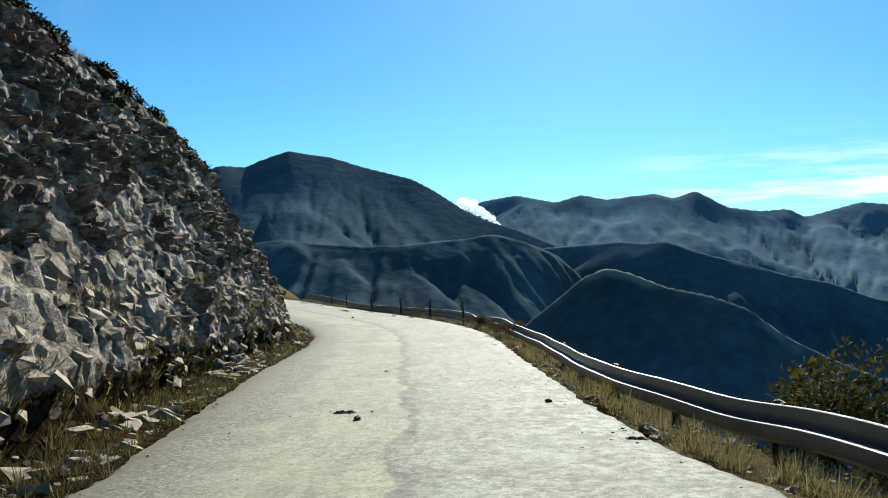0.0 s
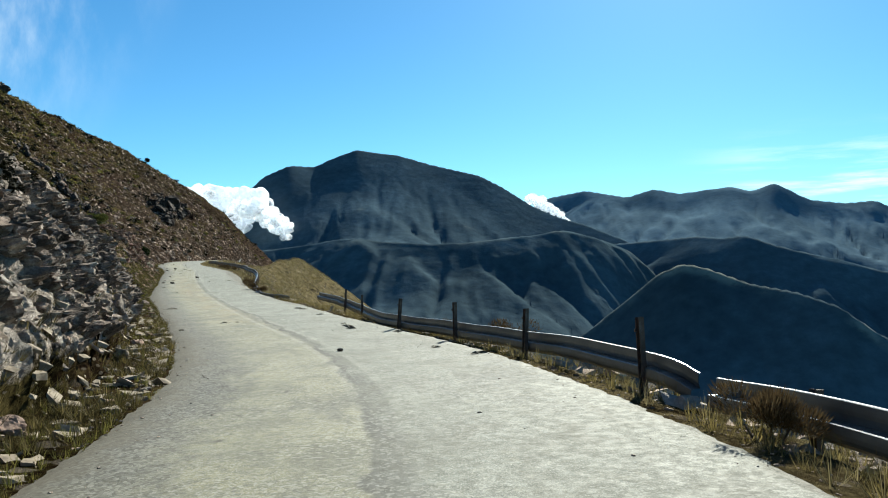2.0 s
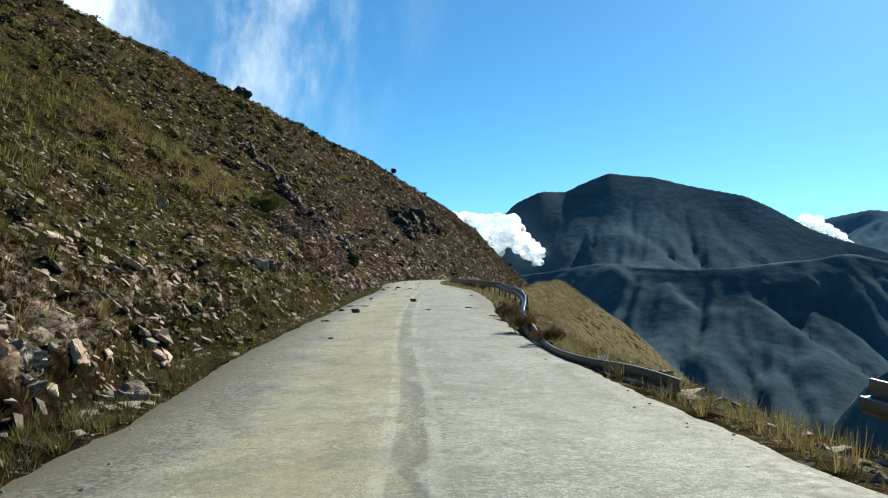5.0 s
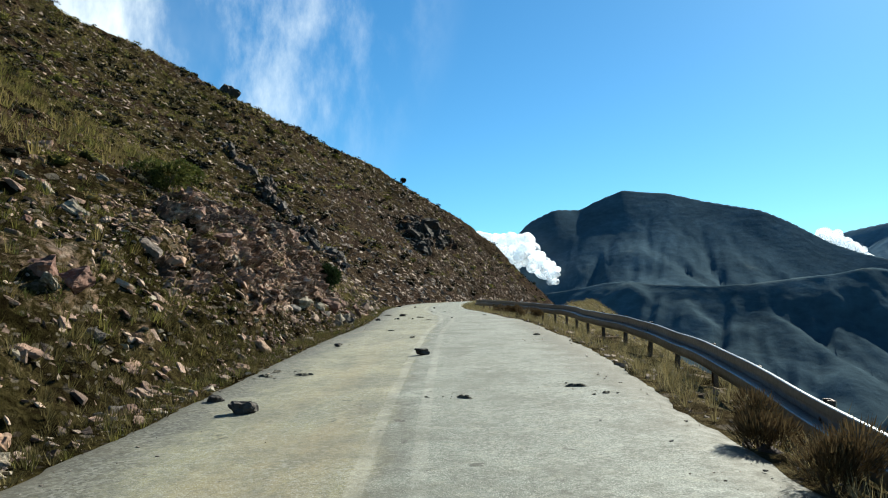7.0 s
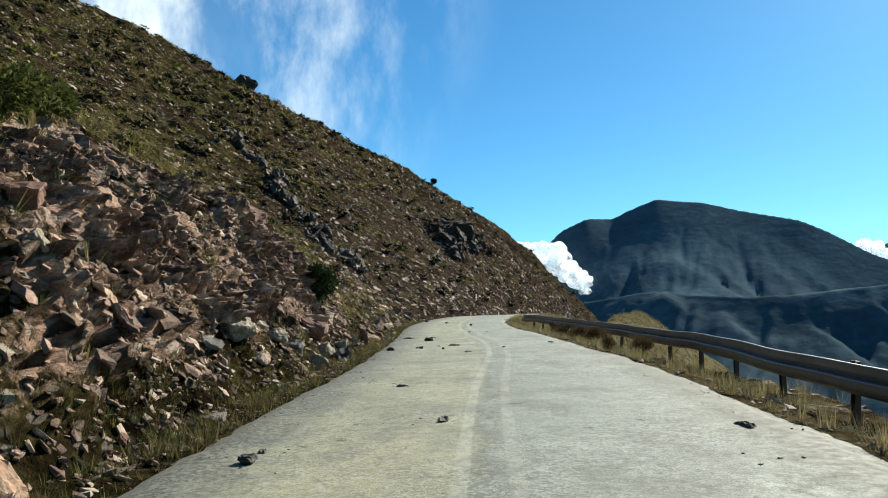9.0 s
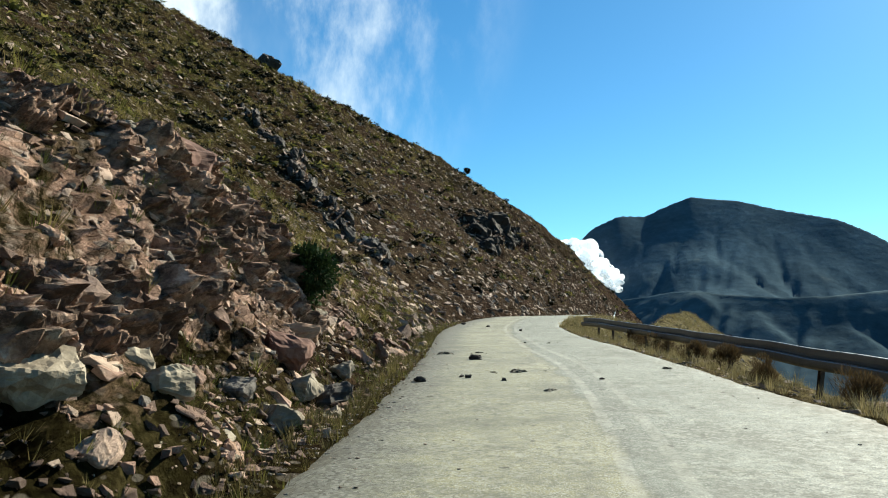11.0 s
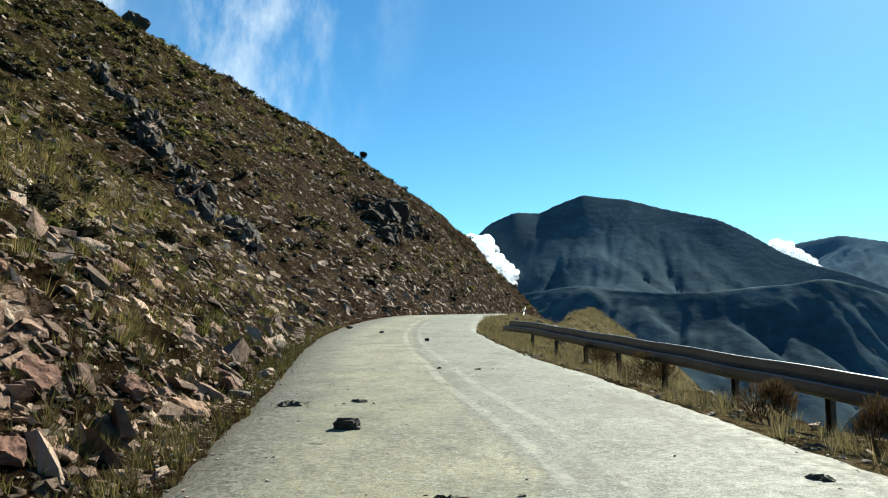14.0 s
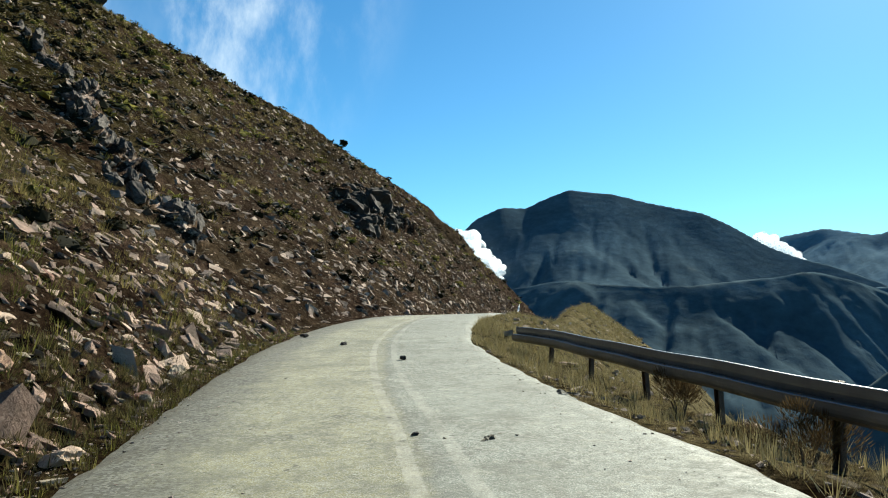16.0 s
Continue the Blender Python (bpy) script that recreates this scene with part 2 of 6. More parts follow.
def make_hillside():
    mat, n, sh = material("hillside", 1.0, 0.0, 0.0)
    at = place_of(n)
    rocky, red = attribute(n, "rocky"), attribute(n, "red")
    rock = rock_colour(n, n.scaled(at, (1.0, 1.0, 1.6), (0, 14, 10)), red)
    big, mid, fine = n.noise(at, 0.11, 5, 0.6), n.noise(at, 0.9, 6, 0.65), n.noise(at, 8.0, 5, 0.7)
    tone = n.math("ADD", n.math("MULTIPLY", mid, 0.55), n.math("MULTIPLY", fine, 0.45))
    earth = n.ramp(tone, [(0.38, (0.008, 0.005, 0.0035)), (0.5, (0.038, 0.024, 0.015)), (0.62, (0.12, 0.078, 0.047))])
    grass = n.ramp(tone, [(0.38, (0.009, 0.007, 0.003)), (0.5, (0.040, 0.033, 0.013)), (0.62, (0.13, 0.104, 0.042))])
    soil = n.mix(n.band(n.math("ADD", n.math("MULTIPLY", big, 0.7), n.math("MULTIPLY", fine, 0.3)), 0.42, 0.56), earth, grass)
    soil = n.mix(attribute(n, "scree_earth"), soil, n.ramp(tone, [(0.38, (0.013, 0.0085, 0.0065)), (0.5, (0.05, 0.033, 0.025)), (0.62, (0.135, 0.09, 0.066))]))
    soil = n.mix(n.math("MULTIPLY", attribute(n, "straw"), n.band(mid, 0.34, 0.56)), soil, n.ramp(fine, [(0.35, (0.13, 0.10, 0.05)), (0.55, (0.29, 0.235, 0.125)), (0.7, (0.42, 0.35, 0.20))]))
    # small broken stones: plates in the rock, and loose ones strewn in the earth
    cell_at = n.scaled(at, (1.0, 1.0, 2.1), (0, 14, 10))
    heights = []
    for scale, deep in ((3.0, 0.65), (8.0, 0.5)):
        cells, joints = n.add("ShaderNodeTexVoronoi"), n.add("ShaderNodeTexVoronoi", feature="DISTANCE_TO_EDGE")
        for node in (cells, joints):
            node.inputs["Scale"].default_value = scale
            n.link(cell_at, node.inputs["Vector"])
        parts = n.add("ShaderNodeSeparateColor")
        n.link(cells.outputs["Color"], parts.inputs[0])
        rock = n.mix(n.math("MULTIPLY", n.band(parts.outputs[0], 0.5, 0.05, 0.0, 0.6 * deep), n.band(red, 0.1, 0.8, 0.25, 0.7)), rock, (0.035, 0.028, 0.022))
        rock = n.mix(n.band(parts.outputs[0], 0.8, 0.97, 0.0, 0.3), rock, (0.44, 0.39, 0.33))
        rock = n.mix(n.math("MULTIPLY", n.band(joints.outputs["Distance"], 0.05, 0.012, 0.0, 0.28), n.band(red, 0.1, 0.8, 0.3, 0.7)), rock, earth)
        loose = n.math("MULTIPLY", n.band(parts.outputs[1], 0.80, 0.84), n.band(cells.outputs["Distance"], 0.42, 0.34))
        soil = n.mix(n.math("MULTIPLY", loose, 0.75), soil, n.mix(parts.outputs[2], (0.06, 0.048, 0.038), (0.33, 0.28, 0.22)))
        heights.append(n.math("MULTIPLY", n.math("ADD", parts.outputs[0], n.band(joints.outputs["Distance"], 0.0, 0.1)), 0.9 / scale))
    rock = n.mix(n.math("MULTIPLY", n.band(n.math("ADD", attribute(n, "crevice"), n.math("MULTIPLY", fine, 0.5)), 0.6, 1.0, 0.0, 0.9), n.band(red, 0.1, 0.8, 0.55, 1.0)), rock, earth)
    rock, soil = toned(n, rock, 1.1), toned(n, soil, 0.5)
    both = n.mix(n.band(n.math("ADD", rocky, n.math("MULTIPLY", n.math("SUBTRACT", tone, 0.5), 1.3)), 0.46, 0.66), soil, rock)
    n.link(both, sh.inputs["Base Color"])
    plates = n.math("MULTIPLY", n.math("ADD", heights[0], heights[1]), n.band(rocky, 0.2, 0.6))
    bump(n, sh, n.math("ADD", n.noise(at, 6.0, 9, 0.72), n.math("MULTIPLY", plates, 0.3)), 1.0, 0.15)
    return mat


def make_rock(name, rough=0.9):
    mat, n, sh = material(name, rough, 0.0, 0.12)
    at = place_of(n)
    rnd = n.add("ShaderNodeObjectInfo").outputs["Random"]
    isl = n.add("ShaderNodeNewGeometry").outputs["Random Per Island"]
    pick = n.math("FRACT", n.math("ADD", rnd, isl))
    base = rock_colour(n, at, attribute(n, "red") if name == "scree" else n.band(pick, 0.10, 0.5))
    base = n.mix(n.band(pick, 0.72, 0.95, 0.0, 0.75), base, (0.50, 0.375, 0.285))
    base = n.mix(n.band(pick, 0.5, 0.1, 0.0, 0.6), base, (0.06, 0.043, 0.033))
    n.link(toned(n, base, 0.9), sh.inputs["Base Color"])
    bump(n, sh, n.noise(at, 9.0, 8, 0.72), 0.9, 0.07)
    return mat


def make_plant(name, stops, gleam=0.2, tone=0.75):
    mat, n, sh = material(name, 0.9, 0.0, 0.06)
    isl = n.add("ShaderNodeNewGeometry").outputs["Random Per Island"]
    at = place_of(n)
    fac = n.math("ADD", n.math("MULTIPLY", isl, 0.55), n.math("MULTIPLY", n.noise(at, 0.35, 3), 0.45))
    col = toned(n, n.ramp(fac, stops), tone)
    n.link(col, sh.inputs["Base Color"])
    thin = n.add("ShaderNodeBsdfTranslucent")
    n.link(col, thin.inputs["Color"])
    both = n.add("ShaderNodeMixShader")
    both.inputs[0].default_value = gleam
    n.link(sh.outputs[0], both.inputs[1])
    n.link(thin.outputs[0], both.inputs[2])
    out = [k for k in n.tree.nodes if k.bl_idname == "ShaderNodeOutputMaterial"][0]
    n.link(both.outputs[0], out.inputs["Surface"])
    return mat


def make_mountain(name, heath, haze_blue, straw):
    """Dark heath with distance haze painted in as pale blue, range by range, thin straw coloured grass along the spurs.
    """
    mat, n, sh = material(name, 1.0, 0.0, 0.0)
    at = place_of(n)
    a, b = n.noise(at, 0.004, 7, 0.6), n.noise(at, 0.05, 6, 0.65)
    tone = n.math("ADD", n.math("MULTIPLY", a, 0.65), n.math("MULTIPLY", b, 0.35))
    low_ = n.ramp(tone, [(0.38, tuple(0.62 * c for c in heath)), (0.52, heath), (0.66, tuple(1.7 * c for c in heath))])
    # pale blue that stands in for the haze before the far ranges
    high = n.ramp(tone, [(0.38, tuple(0.75 * c for c in haze_blue)), (0.52, haze_blue), (0.66, tuple(1.3 * c for c in haze_blue))])
    col = n.mix(attribute(n, "haze_tint"), low_, high)
    col = n.mix(n.math("MULTIPLY", n.band(attribute(n, "crag"), 0.1, 0.95, 0.0, 0.6), n.band(b, 0.30, 0.56, 0.2, 1.0)), col, straw)
    n.link(toned(n, col, 1.08), sh.inputs["Base Color"])
    bump(n, sh, n.noise(at, 0.025, 8, 0.62), 0.4, 6.0)
    return mat


def make_steel():
    mat, n, sh = material("galvanised_steel", 0.42, 0.8)
    at = place_of(n)
    a, b = n.noise(at, 1.3, 5), n.noise(at, 18.0, 5, 0.7)
    col = n.ramp(a, [(0.3, (0.09, 0.097, 0.102)), (0.6, (0.135, 0.143, 0.148)), (0.8, (0.19, 0.197, 0.2))])
    rust = n.band(n.math("ADD", n.math("MULTIPLY", b, 0.7), n.math("MULTIPLY", a, 0.3)), 0.66, 0.74)
    n.link(n.mix(n.math("MULTIPLY", rust, 0.7), col, (0.16, 0.085, 0.045)), sh.inputs["Base Color"])
    n.link(n.band(b, 0.3, 0.7, 0.30, 0.46), sh.inputs["Roughness"])
    n.link(n.math("SUBTRACT", 0.55, n.math("MULTIPLY", rust, 0.5)), sh.inputs["Metallic"])
    bump(n, sh, b, 0.15, 0.004)
    return mat


def make_plain(name, stops, scale, rough=0.9, metal=0.0, depth=0.01):
    mat, n, sh = material(name, rough, metal)
    at = n.add("ShaderNodeTexCoord").outputs["Object"]
    a = n.noise(at, scale, 6, 0.65)
    n.link(toned(n, n.ramp(a, stops), 0.74), sh.inputs["Base Color"])
    bump(n, sh, a, 0.8, depth)
    return mat


def make_bedrock(name, tint):
    """Brown rock with dark seams, pale dusty faces and patches of grey lichen, tinted."""
    mat, n, sh = material(name, 0.95, 0.0, 0.1)
    at = place_of(n)
    a, b, c = n.noise(at, 1.7, 7, 0.62), n.noise(at, 7.0, 7, 0.7), n.noise(at, 30.0, 5, 0.7)
    tone = n.math("ADD", n.math("MULTIPLY", a, 0.5), n.math("ADD", n.math("MULTIPLY", b, 0.35), n.math("MULTIPLY", c, 0.15)))
    base = n.ramp(tone, [(0.38, (0.05, 0.033, 0.025)), (0.47, (0.135, 0.083, 0.057)), (0.55, (0.30, 0.195, 0.135)), (0.65, (0.62, 0.465, 0.35))])
    base = n.mix(n.band(n.noise(at, 3.1, 7, 0.72), 0.55, 0.64, 0.0, 0.5), base, (0.42, 0.36, 0.28))
    base = n.mix(n.band(n.noise(n.scaled(at, (1.0, 1.0, 2.4), (0, 14, 10)), 2.2, 7, 0.75), 0.48, 0.58, 0.0, 0.85), base, (0.045, 0.03, 0.021))
    n.link(n.mix(1.0, base, tuple(0.8 * q for q in tint), "MULTIPLY"), sh.inputs["Base Color"])
    bump(n, sh, n.math("ADD", n.math("MULTIPLY", b, 0.7), n.math("MULTIPLY", c, 0.3)), 0.9, 0.09)
    return mat


def make_cloud():
    mat, n, sh = material("cloud_white", 1.0)
    sh.inputs["Specular IOR Level"].default_value = 0.0
    sh.inputs["Base Color"].default_value = (0.97, 0.98, 0.99, 1)
    # weak glow of its own stands in for sunlight scattered inside the cloud
    sh.inputs["Emission Color"].default_value = (0.9, 0.96, 1.0, 1)
    sh.inputs["Emission Strength"].default_value = 0.14
    thin = n.add("ShaderNodeBsdfTranslucent")
    thin.inputs["Color"].default_value = (0.95, 0.97, 1.0, 1)
    both = n.add("ShaderNodeMixShader")
    both.inputs[0].default_value = 0.5
    n.link(sh.outputs[0], both.inputs[1])
    n.link(thin.outputs[0], both.inputs[2])
    clear = n.add("ShaderNodeBsdfTransparent")
    edge = n.add("ShaderNodeMixShader")
    n.link(n.band(n.noise(place_of(n), 0.022, 7, 0.6), 0.30, 0.68), edge.inputs[0])
    n.link(clear.outputs[0], edge.inputs[1])
    n.link(both.outputs[0], edge.inputs[2])
    out = [k for k in n.tree.nodes if k.bl_idname == "ShaderNodeOutputMaterial"][0]
    n.link(edge.outputs[0], out.inputs["Surface"])
    return mat


ASPHALT, HILLSIDE, ROCK, SCREE, STEEL = make_asphalt(), make_hillside(), make_rock("rock"), make_rock("scree"), make_steel()
VERGE_TURF = make_plant("verge_turf", [(0.2, (0.034, 0.029, 0.012)), (0.5, (0.09, 0.075, 0.03)), (0.8, (0.21, 0.17, 0.075))], 0.3, 0.75)
DRY_GRASS = make_plant("dry_grass", [(0.2, (0.10, 0.085, 0.03)), (0.5, (0.22, 0.175, 0.065)), (0.8, (0.36, 0.29, 0.12))], 0.42, 0.6)
GREEN_GRASS = make_plant("green_grass", [(0.2, (0.022, 0.023, 0.006)), (0.5, (0.075, 0.075, 0.019)), (0.8, (0.21, 0.19, 0.056))], 0.42, 0.97)
CUSHION = make_plant("cushion_shrub", [(0.2, (0.008, 0.008, 0.004)), (0.5, (0.020, 0.019, 0.009)), (0.8, (0.055, 0.047, 0.021))], 0.06)
RUSSET = make_plant("russet_shrub", [(0.2, (0.05, 0.034, 0.018)), (0.5, (0.10, 0.068, 0.034)), (0.8, (0.17, 0.12, 0.06))], 0.18, 0.85)
EVERGREEN = make_plant("evergreen", [(0.2, (0.012, 0.025, 0.010)), (0.5, (0.03, 0.055, 0.018)), (0.8, (0.06, 0.09, 0.028))], 0.1)
YELLOWING = make_plant("yellowing_leaves", [(0.2, (0.032, 0.034, 0.010)), (0.5, (0.075, 0.072, 0.02)), (0.8, (0.17, 0.14, 0.038))], 0.15)
STRAW = make_plant("straw", [(0.2, (0.15, 0.125, 0.055)), (0.5, (0.31, 0.255, 0.12)), (0.8, (0.48, 0.40, 0.21))])
HERB = make_plant("herb", [(0.2, (0.035, 0.045, 0.012)), (0.5, (0.085, 0.10, 0.026)), (0.8, (0.17, 0.17, 0.05))])
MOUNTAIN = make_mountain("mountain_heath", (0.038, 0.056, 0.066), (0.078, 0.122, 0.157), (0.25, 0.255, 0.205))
DUNG = make_plain("dung", [(0.3, (0.035, 0.031, 0.021)), (0.5, (0.085, 0.077, 0.053)), (0.7, (0.20, 0.18, 0.13))], 9.0, 0.9, 0.0, 0.02)
WOOD = make_plain("bark", [(0.3, (0.05, 0.037, 0.025)), (0.7, (0.13, 0.10, 0.07))], 12.0)
PALE_STONE = make_plain("pale_stone", [(0.3, (0.13, 0.098, 0.066)), (0.5, (0.26, 0.21, 0.148)), (0.7, (0.42, 0.352, 0.262))], 5.0, 0.9, 0.0, 0.03)
RUSTY_POST = make_plain("rusty_steel", [(0.3, (0.06, 0.04, 0.03)), (0.6, (0.14, 0.10, 0.08)), (0.8, (0.24, 0.21, 0.18))], 7.0, 0.7, 0.4, 0.005)
CLOUD = make_cloud()


# ---- helpers for meshes ----
def mesh_of(name, verts, faces, mat, smooth=False, floats=()):
    me = bpy.data.meshes.new(name)
    me.from_pydata([tuple(map(float, v)) for v in verts], [], faces)
    me.materials.append(mat)
    if smooth:
        me.polygons.foreach_set("use_smooth", [True] * len(me.polygons))
    for key, values in floats:
        me.attributes.new(key, "FLOAT", "POINT").data.foreach_set("value", np.asarray(values, dtype=np.float32).ravel())
    me.update()
    return me


def part(name, me, parent, label=""):
    ob = new(name, me)
    ob.parent = parent
    return tagged(ob, label) if label else ob


def grid_faces(rows, cols):
    i = np.arange(rows - 1)[:, None] * cols + np.arange(cols - 1)[None]
    return np.stack([i, i + 1, i + cols + 1, i + cols], -1).reshape(-1, 4).tolist()


def step(x, a, b):
    t = np.clip((np.asarray(x, float) - a) / (b - a), 0, 1)
    return t * t * (3 - 2 * t)


def fractal(points, scale, octaves=4, lac=2.1, h=0.9, off=(0, 0, 0)):
    o = Vector(off)
    return np.array([noise.fractal(Vector(p) * scale + o, h, lac, octaves) for p in points])


def spline(points, spacing):
    """Points at even steps along a smooth line through the given ones, and the length so far."""
    p = np.array(points, float)
    p = np.vstack([2 * p[0] - p[1], p, 2 * p[-1] - p[-2]])
    out = []
    for a, b, c, d in zip(p, p[1:], p[2:], p[3:]):
        for t in np.linspace(0, 1, 40, endpoint=False):
            out.append(0.5 * (2 * b + (c - a) * t + (2 * a - 5 * b + 4 * c - d) * t * t + (3 * b - a - 3 * c + d) * t**3))
    out = np.array(out + [p[-2]])
    run = np.r_[0, np.cumsum(np.linalg.norm(np.diff(out[:, :2], axis=0), axis=1))]
    want = np.arange(0, run[-1], spacing)
    return np.stack([np.interp(want, run, out[:, k]) for k in range(out.shape[1])], 1), want


# ---- the road ----
CENTRE = [(-0.3, -30.0, 0.44), (-0.18, -15.0, 0.22), (-0.05, 0.0, 0.0), (-0.11, 8.0, -0.12), (-0.56, 16.04, -0.2), (-1.06, 21.94, -0.2),
          (-2.39, 27.78, -0.2), (-4.57, 33.53, -0.2), (-7.13, 38.57, -0.12), (-10.32, 44.89, -0.02), (-13.45, 51.23, 0.08), (-16.35, 56.66, 0.37),
          (-19.04, 62.07, 0.74), (-21.55, 67.52, 1.1), (-24.0, 73.03, 1.45), (-26.32, 78.39, 1.75), (-28.95, 83.82, 2.02), (-31.85, 89.48, 2.29),
          (-34.17, 93.94, 2.51), (-36.9, 100.0, 2.85), (-39.0, 106.0, 3.22), (-40.4, 112.0, 3.52), (-41.5, 118.0, 3.62), (-43.8, 130.0, 3.3),
          (-46.3, 142.0, 3.0), (-49.0, 160.0, 3.0), (-51.0, 180.0, 3.0), (-52.2, 200.0, 2.0), (-55.5, 218.0, 0.0), (-61.0, 236.0, -3.0)]
BANK = -0.04
MID, RUN = spline(CENTRE, 0.09)
RUN = RUN - 30.0
pick = np.arange(len(RUN))
keep = np.where(RUN < -6, pick % 8 == 0, np.where(RUN < 34, True, np.where(RUN < 100, pick % 2 == 0, pick % 5 == 0)))     # closer rows where the road runs close by
MID, RUN = MID[keep], RUN[keep]
ahead = np.gradient(MID[:, :2], RUN, axis=0)
ahead /= np.linalg.norm(ahead, axis=1)[:, None]
LEFT = np.stack([-ahead[:, 1], ahead[:, 0]], 1)
COUNT = len(MID)


def along_1d(table):
    s, v = zip(*table)
    return np.interp(RUN, s, v)


ragged = np.stack([RUN, RUN * 0, RUN * 0], 1)
EDGE_L = along_1d([(-30, 2.5), (6, 2.54), (9, 2.74), (13, 2.88), (20, 2.63), (28, 2.65), (34, 2.78), (41, 2.65), (50, 2.75), (58, 2.89), (64, 2.6), (69, 2.35), (75, 2.38), (85, 2.39), (97, 2.4), (106, 2.6), (270, 2.6)]) + 0.07 * fractal(ragged, 0.8, 2) + 0.05 * fractal(ragged, 4.0, 4)
EDGE_R = along_1d([(-30, 2.3), (4.8, 2.2), (6, 1.95), (8, 1.82), (12, 1.96), (20, 2.3), (32, 2.42), (41, 2.42), (49, 2.7), (63, 2.6), (67, 2.66), (72, 2.93), (77, 2.97), (85, 2.72), (89, 2.45), (94, 2.36), (98, 2.2), (102, 2.05), (107, 1.9), (120, 2.3), (270, 2.5)]) + 0.08 * fractal(ragged + 7.0, 0.8, 2) + 0.05 * fractal(ragged + 3.0, 4.0, 4)


def nearest_row(x, y):
    return int(np.argmin((MID[:, 0] - x) ** 2 + (MID[:, 1] - y) ** 2))


def road_height(x, y):
    i = nearest_row(x, y)
    return MID[i, 2] + BANK * float((Vector((x, y)) - Vector(MID[i, :2])).dot(Vector(LEFT[i])))


cols = np.linspace(-1, 1, 23)
n_off = np.where(cols[None] > 0, cols[None] * EDGE_L[:, None], cols[None] * EDGE_R[:, None])
xy = MID[:, None, :2] + LEFT[:, None] * n_off[..., None]
zz = MID[:, None, 2] + BANK * n_off
flat = np.concatenate([xy, zz[..., None]], -1).reshape(-1, 3)
flat[:, 2] += 0.005 * fractal(flat, 0.6, 3)
drop = np.abs(n_off).reshape(-1) / np.where(n_off > 0, EDGE_L[:, None], EDGE_R[:, None]).reshape(-1)
flat[:, 2] -= np.where(drop > 0.999, 0.06, 0)
me = mesh_of("road", flat, grid_faces(COUNT, 23), ASPHALT, True)
loop_vert = np.empty(len(me.loops), dtype=np.int32)
me.loops.foreach_get("vertex_index", loop_vert)
uv_of = np.stack([np.repeat(RUN, 23), n_off.reshape(-1)], 1)
me.uv_layers.new(name="UVMap").data.foreach_set("uv", uv_of[loop_vert].astype(np.float32).ravel())
tagged(new("road", me), "worn pale grey asphalt mountain road with faded middle lines", "road", kind="structure")


# ---- the slope above the road ----
UP = Vector((-0.972, -0.235, 0.0))       # the way up the hill
def along(table):
    s, v = zip(*table)
    return np.interp(RUN, s, v)[:, None]


verge = along([(-30, 0.85), (15, 0.75), (22, 0.6), (30, 0.9), (45, 0.8), (60, 0.7), (76, 0.5), (82.5, 0.5), (84.5, 0.7), (89, 0.7), (91, 0.45), (100, 0.5), (120, 0.6), (270, 0.6)])
steep = along([(-30, 1.75), (18, 1.75), (26, 1.5), (36, 1.7), (50, 1.6), (58, 1.0), (70, 0.85), (77, 1.25), (83, 1.15), (85, 1.4), (89.3, 1.4), (91, 0.85), (94, 0.72), (120, 0.62), (135, 0.8), (160, 1.1), (270, 1.0)])
cut = along([(-30, 6.3), (10, 6.2), (20, 5.3), (27, 3.3), (34, 3.3), (50, 3.0), (58, 1.4), (70, 1.5), (77, 2.6), (83, 2.5), (85, 2.9), (89.3, 2.9), (91, 1.7), (94, 1.4), (120, 4.0), (145, 6.0), (270, 5.0)])
crest_d = along([(-30, 62), (80, 60), (110, 56), (135, 44), (148, 38), (178, 26), (200, 17), (225, 12), (270, 9)])
crest_h = along([(-30, 46), (80, 44), (110, 40.3), (135, 33.4), (148, 31.8), (178, 25.2), (200, 18.3), (225, 11.8), (270, 6)])
shape = along([(-30, 0.93), (22, 0.94), (42, 1.08), (90, 1.12), (140, 1.05), (270, 1.0)])
foot = cut / steep
# columns: the verge, the cut face (close together, as it is steep) and the hill above it
c_verge, c_cut = np.linspace(0, 1, 9)[:-1], np.linspace(0, 1, 73)[:-1]
c_above = np.concatenate([np.arange(0, 5, 0.16), np.arange(5, 14, 0.32), np.arange(14, 36, 0.8), np.arange(36, 112, 2.4)])
D2 = np.concatenate([verge * c_verge[None], verge + foot * c_cut[None], verge + foot + c_above[None]], 1)
NCOL = D2.shape[1]
hill_xy = MID[:, None, :2] + LEFT[:, None] * (EDGE_L[:, None] - 0.04 + np.minimum(D2, 5.0))[..., None]
hill_xy = hill_xy + np.array(UP[:2])[None, None] * np.maximum(D2 - 5.0, 0)[..., None]
part_up = np.clip((D2 - verge - foot) / np.maximum(crest_d - verge - foot, 1), 0, 1)
rise = np.where(D2 < verge, -0.05 + 0.06 * D2, np.minimum((D2 - verge) * steep, cut) + 0.05 * verge - 0.05)
rise = rise + np.where(D2 > verge + foot, (crest_h - cut) * part_up**shape, 0)
rise = rise - 0.36 * np.exp(-(((D2 - 1.4) / 0.65) ** 2)) * along([(82, 0), (84.5, 1), (90, 1), (92, 0)])      # the hollow under the ledges of the outcrop
over = np.maximum(D2 - crest_d, 0)
rise = rise - 0.5 * over * over / (over + 14.0) - 0.85 * step(part_up, 0.1, 0.7)
edge_z = (MID[:, 2] + BANK * EDGE_L)[:, None]
hill = np.concatenate([hill_xy, (edge_z + rise)[..., None]], -1)
